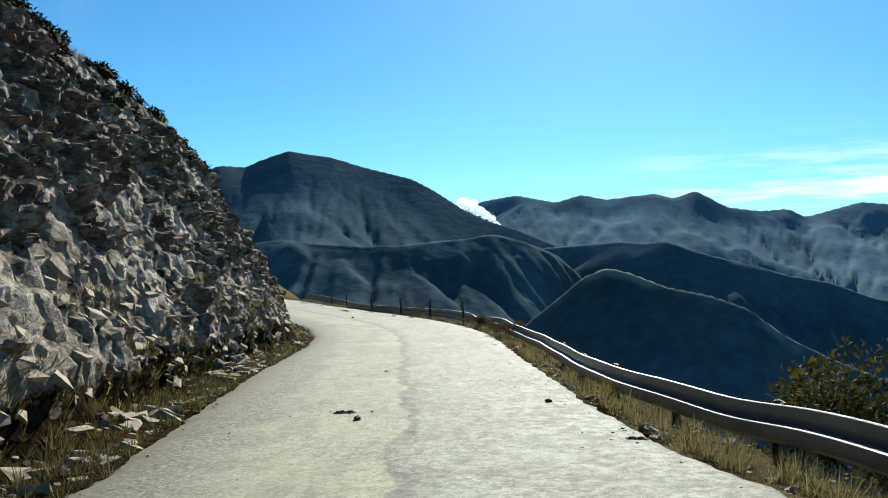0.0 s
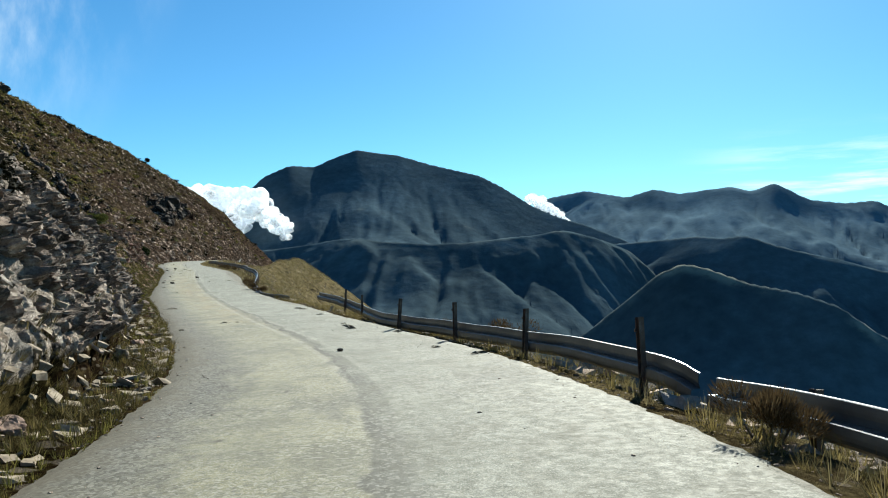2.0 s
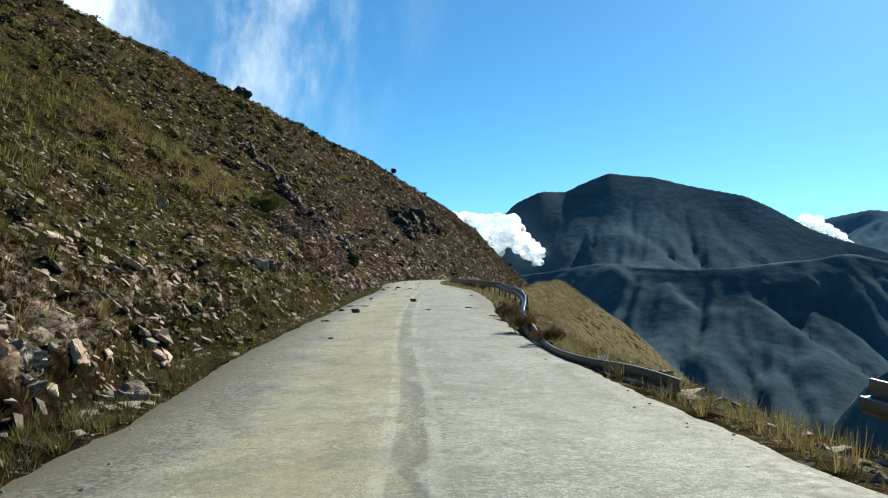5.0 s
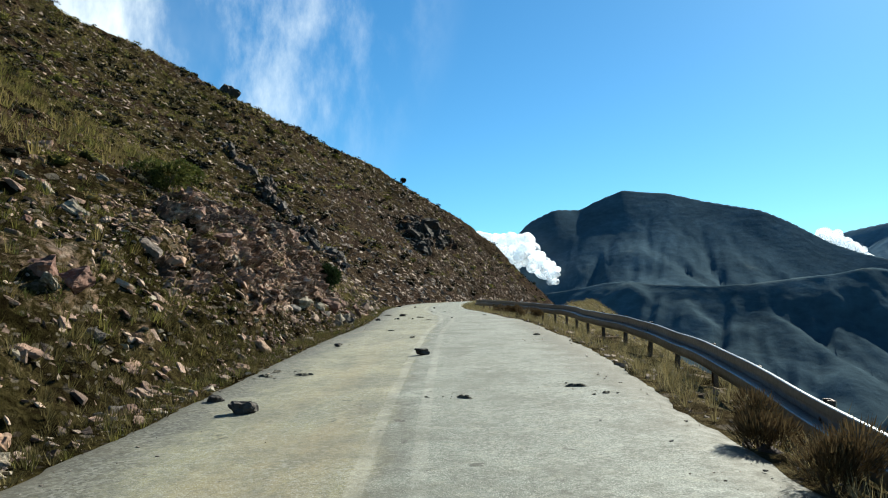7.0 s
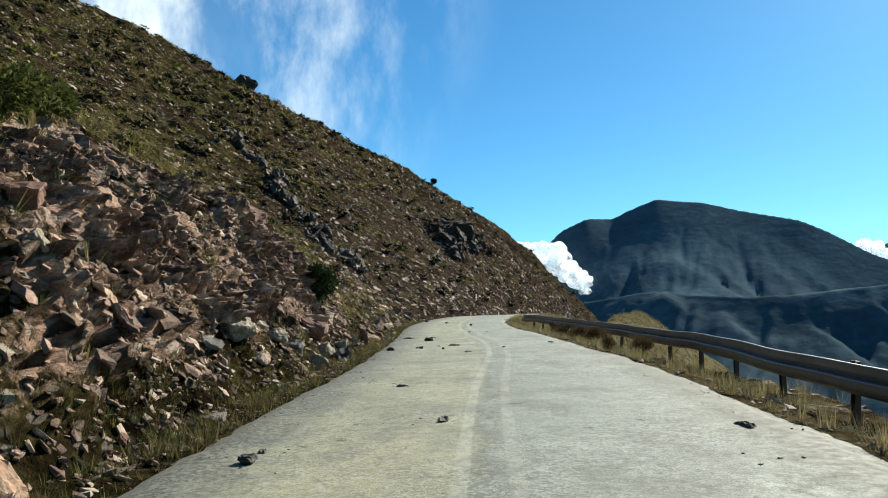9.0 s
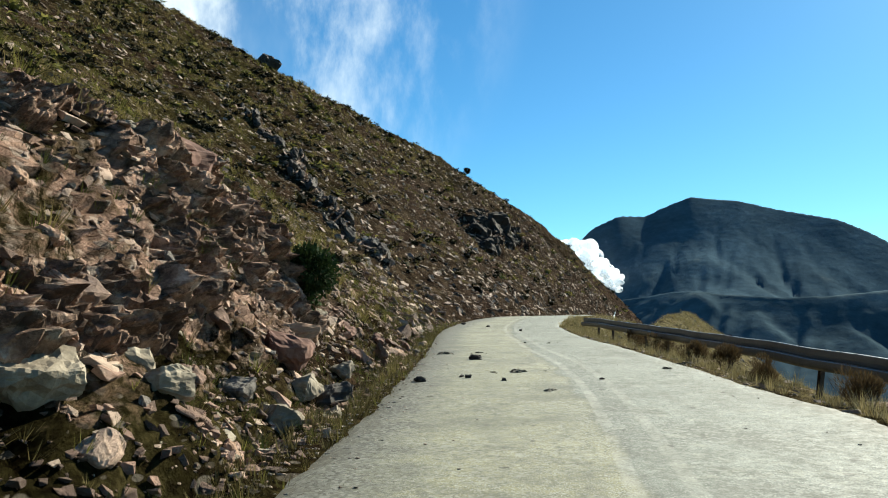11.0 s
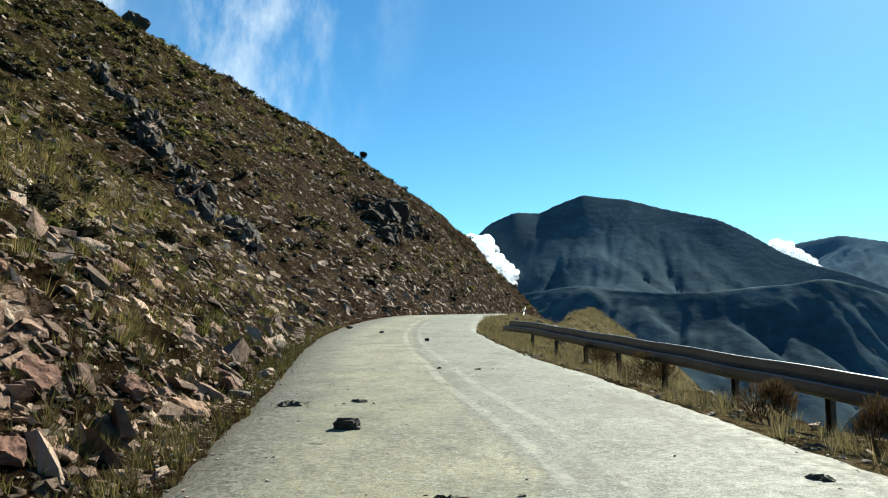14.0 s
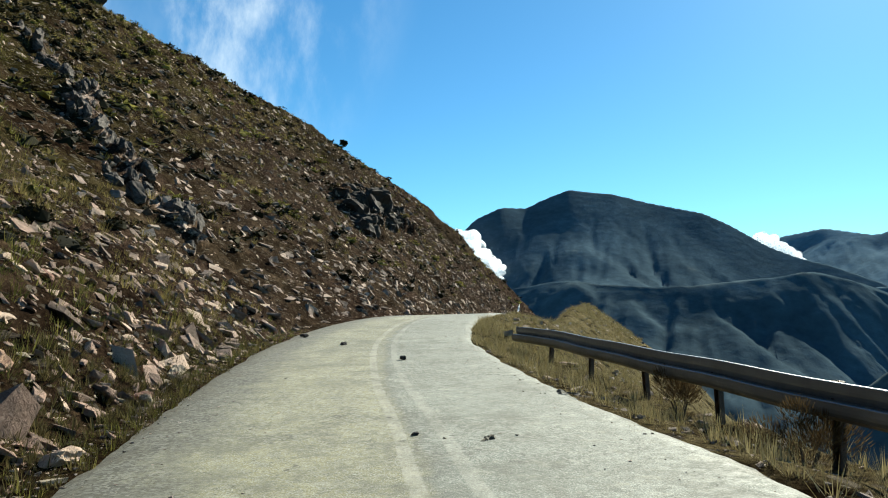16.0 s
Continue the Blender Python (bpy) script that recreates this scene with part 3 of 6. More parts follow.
rocky = step(rise, 0.08, 0.5) * (1 - step(D2 - verge - foot, -0.3, 1.6))
rocky = rocky * along([(-30, 1.0), (50, 1.0), (58, 0.5), (68, 0.4), (76, 0.45), (84, 0.5), (89, 0.5), (93, 0.4), (100, 0.36), (120, 0.34), (150, 0.4), (270, 0.4)])
red = np.clip(along([(-30, 0.1), (25, 0.2), (45, 0.45), (60, 0.75), (75, 1.0), (95, 0.9), (120, 0.7), (150, 0.6), (270, 0.5)]) + 0 * D2, 0, 1)
rocky = np.maximum(rocky, along([(-30, 0.2), (55, 0.34), (70, 0.44), (90, 0.40), (100, 0.32), (115, 0.33), (150, 0.36), (270, 0.3)]) * step(rise, 0.3, 1.0) * (1 - step(D2, 7, along([(-30, 16), (90, 18), (110, 26), (150, 40), (270, 40)]))))
# the outcrop: bare broken rock well up the slope, with earth in its hollows
reach_up = along([(-30, 0), (74, 0), (78, 3.5), (82, 8.0), (87, 6.6), (90.5, 4.2), (94, 1.0), (270, 0)])
gaps = fractal(hill.reshape(-1, 3), 0.55, 3, off=(8, 1, 6)).reshape(D2.shape)
rocky = np.maximum(rocky, 0.8 * step(rise, 0.2, 0.7) * (1 - step(D2, reach_up - 1.6, reach_up + 0.8)) * step(gaps, -0.5, 0.0) * (reach_up > 1.6) * (1 - 0.7 * step(RUN[:, None], 78, 82) * (1 - step(D2, 1.0, 2.0))))
# a bare rib of rock that runs up the hill, and the dark crags on its far shoulder
flat_h = hill.reshape(-1, 3)


def rib(a, b, wide):
    a, b = np.array(a[:2]), np.array(b[:2])
    t = np.clip(((flat_h[:, :2] - a) @ (b - a)) / ((b - a) @ (b - a)), 0, 1)
    away = np.linalg.norm(flat_h[:, :2] - (a + t[:, None] * (b - a)), axis=1)
    return (1 - step(away, wide * 0.4, wide)).reshape(D2.shape)


ribs = np.maximum(rib((-60.5, 112.5), (-46.5, 104.5), 1.1), rib((-66, 115), (-60.5, 112.5), 0.8))
crags = np.maximum(rib((-60, 143), (-62, 147), 3.2), rib((-63.5, 150), (-64, 160), 3.0))
rocky = np.maximum(rocky, np.maximum(ribs * 0.6, crags * 0.5))
# push the surface out along its own normal: blocks, ledges and hollows
du, dv = np.gradient(hill, RUN, axis=0), np.gradient(hill, axis=1)
normal = np.cross(du, dv)
normal /= np.linalg.norm(normal, axis=2)[..., None] + 1e-9
normal *= np.where(normal[..., 2:] < 0, -1, 1)
fade = step(D2, 0.0, 0.9)
tilt = Euler((radians(5), radians(-13), radians(14))).to_matrix()
stones, chips, ledges, crevice = (np.zeros(flat_h.shape[0]) for _ in range(4))
want = (rocky.reshape(-1) > 0.12) & (D2.reshape(-1) < 42)


along_blocks = np.repeat(np.interp(RUN, (60, 70, 92, 110), (1.0, 0.6, 0.6, 1.0)), NCOL)


def facets(p, long, high, seed):
    """Broken rock: blocks that each stand out by their own amount, with flat tilted faces and cracks between them."""
    q = Vector((p.x / long, p.y / long, p.z / high + seed))
    near, spots = noise.voronoi(q)
    key = spots[0] * 7.3
    return 0.75 * noise.cell(key) + 0.85 * noise.cell_vector(key).dot(q - spots[0]), min(1.0, (near[1] - near[0]) / 0.14)


for k in np.nonzero(want)[0]:
    p = tilt @ Vector(flat_h[k])
    p = p + noise.noise_vector(p * 0.8) * 0.16
    grain_of = along_blocks[k]
    big_one, gap = facets(p, 0.85 * grain_of, 0.5 * grain_of, 0.3)
    mid_one, crack = facets(p, 0.3, 0.17, 7.1)
    stones[k] = big_one - 0.35 * (1 - gap) + 0.6 * noise.fractal(p * 0.4, 0.8, 2.1, 2)
    chips[k] = mid_one - 0.3 * (1 - crack)
    crevice[k] = max(1 - gap, 0.7 * (1 - crack))
    ledges[k] = 0.9 - 1.6 * abs(noise.fractal(p * 1.5, 0.7, 2.2, 5)) + 0.4 * noise.fractal(p * 6.5, 0.5, 2.1, 3)
size = along([(-30, 0.42), (28, 0.42), (36, 0.5), (52, 0.46), (60, 0.3), (68, 0.28), (78, 0.26), (83, 0.2), (91, 0.2), (96, 0.2), (130, 0.4), (270, 0.4)])
push = rocky * fade * size * (0.3 + 0.7 * step(RUN[:, None], 52, 60)) * (0.48 * stones.reshape(D2.shape) + 0.4 * chips.reshape(D2.shape) + 0.66 * ledges.reshape(D2.shape))
push = push + 0.2 * rocky * fade * (1 - step(RUN[:, None], 50, 60))
push = push + ribs * 0.25 * (1 + stones.reshape(D2.shape)) + crags * 1.1 * (0.6 + 0.4 * stones.reshape(D2.shape))
push = push + fade * (1 - 0.6 * rocky) * 0.16 * fractal(flat_h, 0.9, 4, off=(3, 1, 5)).reshape(D2.shape)
push = push + step(D2, 4, 14) * 0.5 * fractal(flat_h, 0.16, 4, off=(9, 2, 1)).reshape(D2.shape)
push = push + (1 - rocky) * step(D2, 0.1, 0.6) * (1 - step(D2, 0.8, 2.5)) * 0.05 * fractal(flat_h, 3.0, 3).reshape(D2.shape)
hill = hill + normal * push[..., None]
bare = rocky * (0.66 + 0.34 * step(RUN[:, None], 52, 60))      # earth shows between the beds of the cutting
scree_top = along([(96, 5), (112, 8), (130, 17), (150, 26), (270, 24)])
far_scree = 0.7 * step(RUN[:, None], 96, 110) * (1 - step(D2 + 6 * gaps, 0.6 * scree_top, 1.3 * scree_top))
me = mesh_of("hillside", hill.reshape(-1, 3), grid_faces(COUNT, NCOL), HILLSIDE, True, (("rocky", bare), ("red", red), ("straw", 0 * red), ("crevice", crevice), ("scree_earth", far_scree)))
ends = np.array(grid_faces(COUNT, NCOL))
me.polygons.foreach_set("use_smooth", (bare.reshape(-1)[ends].mean(1) < 0.45).tolist())
tagged(new("hillside", me), "steep rocky hillside with dry grass above the road cutting", "hillside", kind="structure")

# ---- the slope below the road ----
d_right = np.concatenate([np.arange(0, 5, 0.25), np.arange(5, 20, 0.9), np.arange(20, 60, 2.5), np.arange(60, 260, 10)])
S3, D3 = np.repeat(RUN[:, None], len(d_right), 1), np.repeat(d_right[None], COUNT, 0)
low_xy = MID[:, None, :2] - LEFT[:, None] * (EDGE_R[:, None] - 0.04 + np.minimum(d_right, 4.0)[None])[..., None]
low_xy = low_xy + np.array([0.90, 0.43])[None, None] * np.maximum(d_right - 4.0, 0)[None, :, None]
ledge = along([(-30, 1.3), (10, 1.2), (40, 1.4), (55, 1.5), (75, 1.7), (95, 1.9), (110, 1.6), (145, 1.8), (165, 2.6), (200, 2.6), (270, 2.0)])
gentle = along([(-30, 0.6), (35, 0.62), (55, 0.8), (110, 0.8), (130, 0.7), (270, 0.6)])
fall = -0.05 - 0.22 * step(D3, 0.1, 1.2) - np.maximum(D3 - ledge, 0) * gentle - np.maximum(D3 - 14, 0) * 0.24
fall = np.maximum(fall, -175 - 0.1 * D3)
low = np.concatenate([low_xy, ((MID[:, 2] - BANK * EDGE_R)[:, None] + fall)[..., None]], -1)
mound = 2.6 * np.exp(-(((S3 - 184) / 26.0) ** 2)) * step(D3, 0.2, 2.4) * (1 + 0.12 * np.sin(S3 * 0.31))      # the bank between the bend and the drop
low[..., 2] += mound
flat_l = low.reshape(-1, 3)
ground_noise = fractal(flat_l, 1.1, 4, off=(1, 7, 3)).reshape(D3.shape)
low[..., 2] += step(D3, 0.0, 0.8) * 0.09 * ground_noise + step(D3, 6, 25) * 0.9 * fractal(flat_l, 0.09, 4).reshape(D3.shape)
rocky_low = 0.22 + 0.4 * step(ground_noise, 0.1, 0.6) * step(D3, 0.3, 1.5) + 0 * D3
me = mesh_of("lower_slope", low.reshape(-1, 3), [f[::-1] for f in grid_faces(COUNT, len(d_right))], HILLSIDE, True, (("crevice", 0 * D3), ("scree_earth", 0 * D3), ("rocky", rocky_low * (1 - 0.7 * np.clip(mound, 0, 1))), ("red", 0 * D3 + 0.5), ("straw", np.clip(along([(-30, 0.8), (22, 0.7), (40, 0.35), (50, 0.3), (64, 0.55), (270, 0.75)]) + np.clip(mound, 0, 1), 0, 1))))
tagged(new("lower_slope", me), "dry grassy slope that falls away below the road verge", "slope", kind="structure")

# ---- the mountains across the valley: one sheet of ridges out to the horizon ----
EYE = (-6.0, 30.0, 1.2)
RIDGES = (     # distance of the crest, slopes before and behind it, crest as (degrees to the left, rise over run)
    (2300.0, 0.60, 0.45, [(60, 0.02), (40, 0.05), (22, 0.06), (19, 0.121), (18.4, 0.132), (16.5, 0.148), (14.6, 0.147), (13.7, 0.156), (11.6, 0.171), (8.2, 0.164), (6.0, 0.153), (2.2, 0.138), (0.5, 0.123), (-2, 0.095), (-3.7, 0.082), (-5.7, 0.072), (-8.4, 0.053), (-10.8, 0.03), (-20, -0.1), (-60, -0.3)]),
    (3900.0, 0.46, 0.40, [(60, 0.03), (10, 0.04), (0, 0.076), (-2.9, 0.107), (-5.7, 0.116), (-8.7, 0.106), (-10.6, 0.116), (-12.4, 0.109), (-15.9, 0.116), (-17.2, 0.109), (-18.8, 0.118), (-20.9, 0.096), (-23.1, 0.09), (-24.9, 0.092), (-25.9, 0.081), (-29.3, 0.097), (-40, 0.07), (-60, 0.09)]),
    (1750.0, 0.64, 0.40, [(60, -0.3), (5, -0.2), (-5.1, 0.024), (-7.7, 0.046), (-13.8, 0.055), (-15.4, 0.052), (-17, 0.055), (-19, 0.042), (-21.2, 0.031), (-23.1, 0.024), (-24.8, 0.013), (-27.6, 0.004), (-30.4, -0.015), (-60, -0.08)]),
    (930.0, 0.76, 0.48, [(60, -0.5), (0, -0.2), (-5.1, -0.08), (-6.8, -0.057), (-9.3, -0.02), (-11.4, 0.01), (-13, 0.021), (-14.6, 0.015), (-17.4, -0.004), (-20.4, -0.014), (-23, -0.03), (-25.5, -0.063), (-28.2, -0.087), (-60, -0.3)]),
    (1500.0, 0.50, 0.07, [(60, 0.0), (30, 0.02), (19.7, 0.033), (15, 0.049), (11, 0.057), (7.7, 0.053), (3.4, 0.047), (-0.8, 0.056), (-4.3, 0.065), (-6.8, 0.052), (-9.3, 0.032), (-14, -0.05), (-60, -0.4)]),
)


def base_ranges(az, rad):
    """The smooth ranges before water cuts them: height, how far the crests let it cut, and how much painted haze tints
    them.
    """
    tall, cut_in, haze_tint, on_crest = np.full(az.shape, -400.0), np.ones(az.shape), np.zeros(az.shape), np.zeros(az.shape)
    even = np.arange(66, -66, -0.25)
    for k, (dist, before, behind, crest) in enumerate(RIDGES):
        a, rise_ = zip(*crest[::-1])
        fine_az = np.arange(66, -66, -0.1)
        edge_of = np.convolve(np.pad(np.interp(fine_az, a, rise_), 6, mode="edge"), np.hanning(13) / np.hanning(13).sum(), "valid")
        top = np.interp(az, fine_az[::-1], edge_of[::-1]) + 0.002
        reach = dist * (1 + 0.05 * np.sin(np.radians(az) * 9 + k))
        before_d, behind_d = np.maximum(reach - rad, 0), np.maximum(rad - reach, 0)
        # below the crest the line of the skyline fades out
        soft = np.convolve(np.pad(np.interp(even, a, rise_), 24, mode="edge"), np.hanning(49) / np.hanning(49).sum(), "valid") + 0.002
        soft = np.minimum(np.interp(az, even[::-1], soft[::-1]), top + 0.01)
        deep_ = step(before_d, 0, 0.12 * dist)
        z = EYE[2] + reach * (top * (1 - deep_) + soft * deep_) - before * before_d * (1.0 - 0.18 * step(before_d, 0, 900)) - behind * behind_d
        mine = z > tall
        cut_in = np.where(mine, step(before_d, (30, 0, 0, 0, 0)[k], (0.3, 0.06, 0.08, 0.3, 0.02)[k] * dist) * (1.0, 1.0, 1.0, 0.6, 1.0)[k] + step(behind_d, 0, 300) + (0.8 if k == 4 else 0.0), cut_in)
        # blue distance haze put into the colour, stronger the farther the range
        haze_tint = np.where(mine, (0.40, 1.0, 0.32, 0.12, 0.20)[k], haze_tint)
        on_crest = np.where(mine, (0.0, 0.25, 0.3, 0.8, 0.3)[k] * (1 - step(before_d + behind_d, 3, 26)), on_crest)
        tall = np.maximum(tall, z)
    return tall, np.clip(cut_in, 0, 1), haze_tint, on_crest


def blurred(z, times):
    for _ in range(times):
        pad = np.pad(z, 1, mode="edge")
        z = (pad[:-2, 1:-1] + pad[2:, 1:-1] + pad[1:-1, :-2] + pad[1:-1, 2:] + 4 * z) / 8
    return z


def worn_by_water(z, rounds, strength):
    """Streams cut into a field of heights: each cell drains to its lowest neighbour and is worn by the water that it gathers."""
    ny, nx = z.shape
    here = np.arange(ny * nx).reshape(ny, nx)
    ways = [(a, b) for a in (-1, 0, 1) for b in (-1, 0, 1) if a or b]
    for _ in range(rounds):
        pad, pad_at = np.pad(z, 1, constant_values=1e6), np.pad(here, 1)
        best, to, far_to = np.zeros(z.shape), here.copy(), np.ones(z.shape)
        for a, b in ways:
            gap = math.hypot(a, b)
            fall_to = (z - pad[1 + a : ny + 1 + a, 1 + b : nx + 1 + b]) / gap
            better = fall_to > best
            best, to, far_to = np.where(better, fall_to, best), np.where(better, pad_at[1 + a : ny + 1 + a, 1 + b : nx + 1 + b], to), np.where(better, gap, far_to)
        order, to_list, water = np.argsort(z.ravel()), to.ravel().tolist(), [1.0] * z.size
        for c in order[::-1].tolist():
            if to_list[c] != c:
                water[to_list[c]] += water[c]
        bite = (strength * np.minimum(np.array(water), 3000.0) ** 0.5 / far_to.ravel()).tolist()
        level = z.ravel().tolist()
        for c in order.tolist():
            r_ = to_list[c]
            if r_ != c:
                level[c] = (level[c] + bite[c] * level[r_]) / (1 + bite[c])
        z = np.array(level).reshape(ny, nx)
        z = 0.93 * z + 0.07 * blurred(z, 1)
    return z


# a square field of heights out to the far range, worn down by water
CELL = 13.0
gx, gy = np.arange(-2500, 2500, CELL), np.arange(250, 4300, CELL)
GX, GY = np.meshgrid(gx, gy)
z_flat, _, _, _ = base_ranges(np.degrees(np.arctan2(EYE[0] - GX, GY - EYE[1])), np.hypot(GX - EYE[0], GY - EYE[1]))
z_seed = z_flat + 26.0 * fractal(np.stack([GX, GY, 0 * GX], -1).reshape(-1, 3), 0.0035, 6, off=(4, 4, 4)).reshape(GX.shape)
z_worn = worn_by_water(z_seed, 22, 0.016)
cut_by = np.clip(z_flat - z_worn, -16, 170)
stand_out = z_worn - blurred(z_worn, 14)

azs = np.concatenate([np.arange(62, 26, -0.6), np.arange(26, -34, -0.14), np.arange(-34, -62, -0.5)])
rads = 140.0 * (4750.0 / 140.0) ** np.linspace(0, 1, 230)
for near_, far_, gap_ in ((2180, 2420, 8), (1300, 1580, 6), (3700, 4100, 16), (1660, 1840, 7), (800, 980, 5)):     # closer rows along the crests
    rads = np.concatenate([rads[(rads < near_ - 3) | (rads > far_ + 3)], np.arange(near_, far_, gap_)])
rads = np.sort(rads)
AZ, RAD = np.meshgrid(azs, rads, indexing="ij")
px, py = EYE[0] - np.sin(np.radians(AZ)) * RAD, EYE[1] + np.cos(np.radians(AZ)) * RAD
tall, cut_in, haze_tint, on_crest = base_ranges(AZ, RAD)


def from_field(field):
    i, j = np.clip((py - gy[0]) / CELL, 0, len(gy) - 1.001), np.clip((px - gx[0]) / CELL, 0, len(gx) - 1.001)
    i0, j0 = i.astype(int), j.astype(int)
    u, v = i - i0, j - j0
    return field[i0, j0] * (1 - u) * (1 - v) + field[i0 + 1, j0] * u * (1 - v) + field[i0, j0 + 1] * (1 - u) * v + field[i0 + 1, j0 + 1] * u * v


small = fractal(np.stack([px, py, 0 * px], -1).reshape(-1, 3), 0.012, 4, off=(1, 5, 2)).reshape(AZ.shape)
tall = tall - cut_in * from_field(cut_by) + 2.5 * small * cut_in
tall = np.minimum(tall, np.where(RAD < 420, -60 - (RAD - 140) * 0.35 + 200 * step(RAD, 380, 420), 1e4))
crag = np.maximum(step(from_field(stand_out), 3.0, 11.0) * step(cut_in, 0.1, 0.6), on_crest) * (1 - 0.9 * step(haze_tint, 0.6, 1.0)) * (0.35 + 0.65 * step(small, -0.3, 0.3))
me = mesh_of("mountains", np.stack([px, py, tall], -1).reshape(-1, 3), [f[::-1] for f in grid_faces(len(azs), len(rads))], MOUNTAIN, True, (("crag", crag), ("haze_tint", haze_tint)))
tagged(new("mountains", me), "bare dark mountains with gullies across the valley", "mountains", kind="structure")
theta = np.radians(np.arange(0, 360, 6))
ring = [(EYE[0], EYE[1], -420.0)] + [(EYE[0] + 4900 * math.cos(a), EYE[1] + 4900 * math.sin(a), -420.0) for a in theta]
me = mesh_of("valley_ground", ring, [(0, 1 + k, 1 + (k + 1) % len(theta)) for k in range(len(theta))], MOUNTAIN, False, (("crag", np.zeros(len(ring))), ("haze_tint", np.zeros(len(ring)))))
tagged(new("valley_ground", me), "dark valley floor far below", "ground", kind="structure")


# ---- guard rails ----
LIP = [(0.0, 0.0), (0.005, 0.003), (0.022, 0.002), (0.029, -0.004), (0.032, -0.03), (0.034, -0.06), (0.033, -0.09), (0.026, -0.118)]
PROFILE = LIP + [(0.012, -0.15)] + [(1.2 * o + 0.085, h - 0.156) for o, h in LIP] + [(0.07, -0.31)]


def beam_mesh(pts):
    """A length of W-shaped steel beam along pts, its top edge on them, its face to the road (to the left of the way on)."""
    pts = np.array(pts, float)
    way_on = np.gradient(pts[:, :2], axis=0)
    way_on /= np.linalg.norm(way_on, axis=1)[:, None]
    face = np.stack([-way_on[:, 1], way_on[:, 0]], 1)
    outer = [(o, h) for o, h in PROFILE]
    inner = [(o - 0.006, h) for o, h in PROFILE][::-1]
    loop = outer + inner
    verts, faces = [], []
    for p, f in zip(pts, face):
        verts += [(p[0] + f[0] * o, p[1] + f[1] * o, p[2] + h) for o, h in loop]
    m = len(loop)
    for i in range(len(pts) - 1):
        for j in range(m):
            faces.append((i * m + j, i * m + (j + 1) % m, (i + 1) * m + (j + 1) % m, (i + 1) * m + j))
    return mesh_of("beam", verts, faces, STEEL, False)


def post_mesh(height):
    """A steel channel post, its top at the origin."""
    prof = [(-0.05, -0.03), (0.05, -0.03), (0.05, 0.03), (0.038, 0.03), (0.038, -0.02), (-0.038, -0.02), (-0.038, 0.03), (-0.05, 0.03)]
    verts = [(x, y, z) for z in (0.0, -height) for x, y in prof]
    m = len(prof)
    faces = [(j, (j + 1) % m, m + (j + 1) % m, m + j) for j in range(m)] + [tuple(range(m))[::-1], tuple(range(m, 2 * m))]
    return mesh_of("post", verts, faces, RUSTY_POST)


def bolt_mesh():
    bm = bmesh.new()
    bmesh.ops.create_cone(bm, cap_ends=True, segments=6, radius1=0.018, radius2=0.014, depth=0.02)
    me = bpy.data.meshes.new("bolt")
    bm.to_mesh(me)
    bm.free()
    me.materials.append(RUSTY_POST)
    return me


POST, BOLT = post_mesh(1.45), bolt_mesh()


def guard_rail(points, label, panel=4.0, posts=2.0, proud=0.0):
    rail = tagged(new("guardrail"), label, "guardrail", group="guard rails along the drop")
    line, run = spline(points, 0.25)
    line[:, 2] += 0.008 * np.sin(run * 0.9) + 0.006 * np.sin(run * 2.3)
    per = int(panel / 0.25)
    for k in range(0, len(line) - 2, per):
        seg = line[k : k + per + 1].copy()
        if len(seg) < 3:
            continue
        part("beam", beam_mesh(seg), rail)
    stands = np.arange(0.5, run[-1], posts) if isinstance(posts, float) else posts
    for at_run in stands:
        i = min(max(int(at_run / 0.25), 1), len(line) - 2)
        t = line[i + 1] - line[i - 1]
        turn = math.degrees(math.atan2(t[1], t[0]))
        lean = random.uniform(-7, 7)
        post = part("post", POST, rail)
        out = 0.045 if not proud else -0.13          # behind the beam, or before it
        post.matrix_basis = pose(line[i, 0] + out * math.sin(radians(turn)), line[i, 1] - out * math.cos(radians(turn)), line[i, 2] + proud * random.uniform(0.9, 1.05) + random.uniform(-0.03, 0.03), random.uniform(-4, 4), lean, turn)
        bolt = part("bolt", BOLT, post)
        bolt.matrix_basis = pose(0, 0.055, -0.15, 90, 0, 0)
    return rail


guard_rail([(3.9, -14.0, 0.6), (3.3, -0.03, 0.43), (2.98, 5.1, 0.33), (2.7, 7.4, 0.2), (2.34, 10.56, 0.15), (2.28, 14.0, 0.13), (2.23, 17.28, 0.14), (1.98, 20.4, 0.18), (1.75, 23.3, 0.22), (1.25, 26.1, 0.12)], "bent galvanised steel guard rail on rusty posts beside the drop")
guard_rail([(1.2, 26.2, 0.12), (0.95, 26.9, 0.22), (0.06, 29.78, 0.24), (-1.86, 34.02, 0.2), (-4.12, 38.44, 0.22), (-5.7, 43.17, 0.31), (-7.03, 46.45, 0.43), (-9.14, 51.71, 0.53)],
           "sagging galvanised steel guard rail behind tall rusty posts", posts=(1.0, 4.9, 8.0, 11.3, 16.0, 20.2), proud=0.38)
guard_rail([(-10.9, 53.1, 0.3), (-11.6, 54.0, 0.36), (-13.17, 56.01, 0.44), (-14.74, 59.68, 0.79), (-15.81, 62.53, 0.98), (-16.74, 65.6, 1.25), (-17.67, 68.47, 1.5), (-19.14, 72.31, 1.79), (-21.17, 76.54, 2.07), (-22.96, 80.69, 2.31),
            (-25.34, 85.3, 2.52), (-27.53, 89.37, 2.72), (-29.29, 92.26, 2.86), (-31.36, 95.93, 3.04), (-33.08, 98.83, 3.17), (-34.0, 100.2, 3.2)], "grey galvanised steel guard rail with its end turned down")


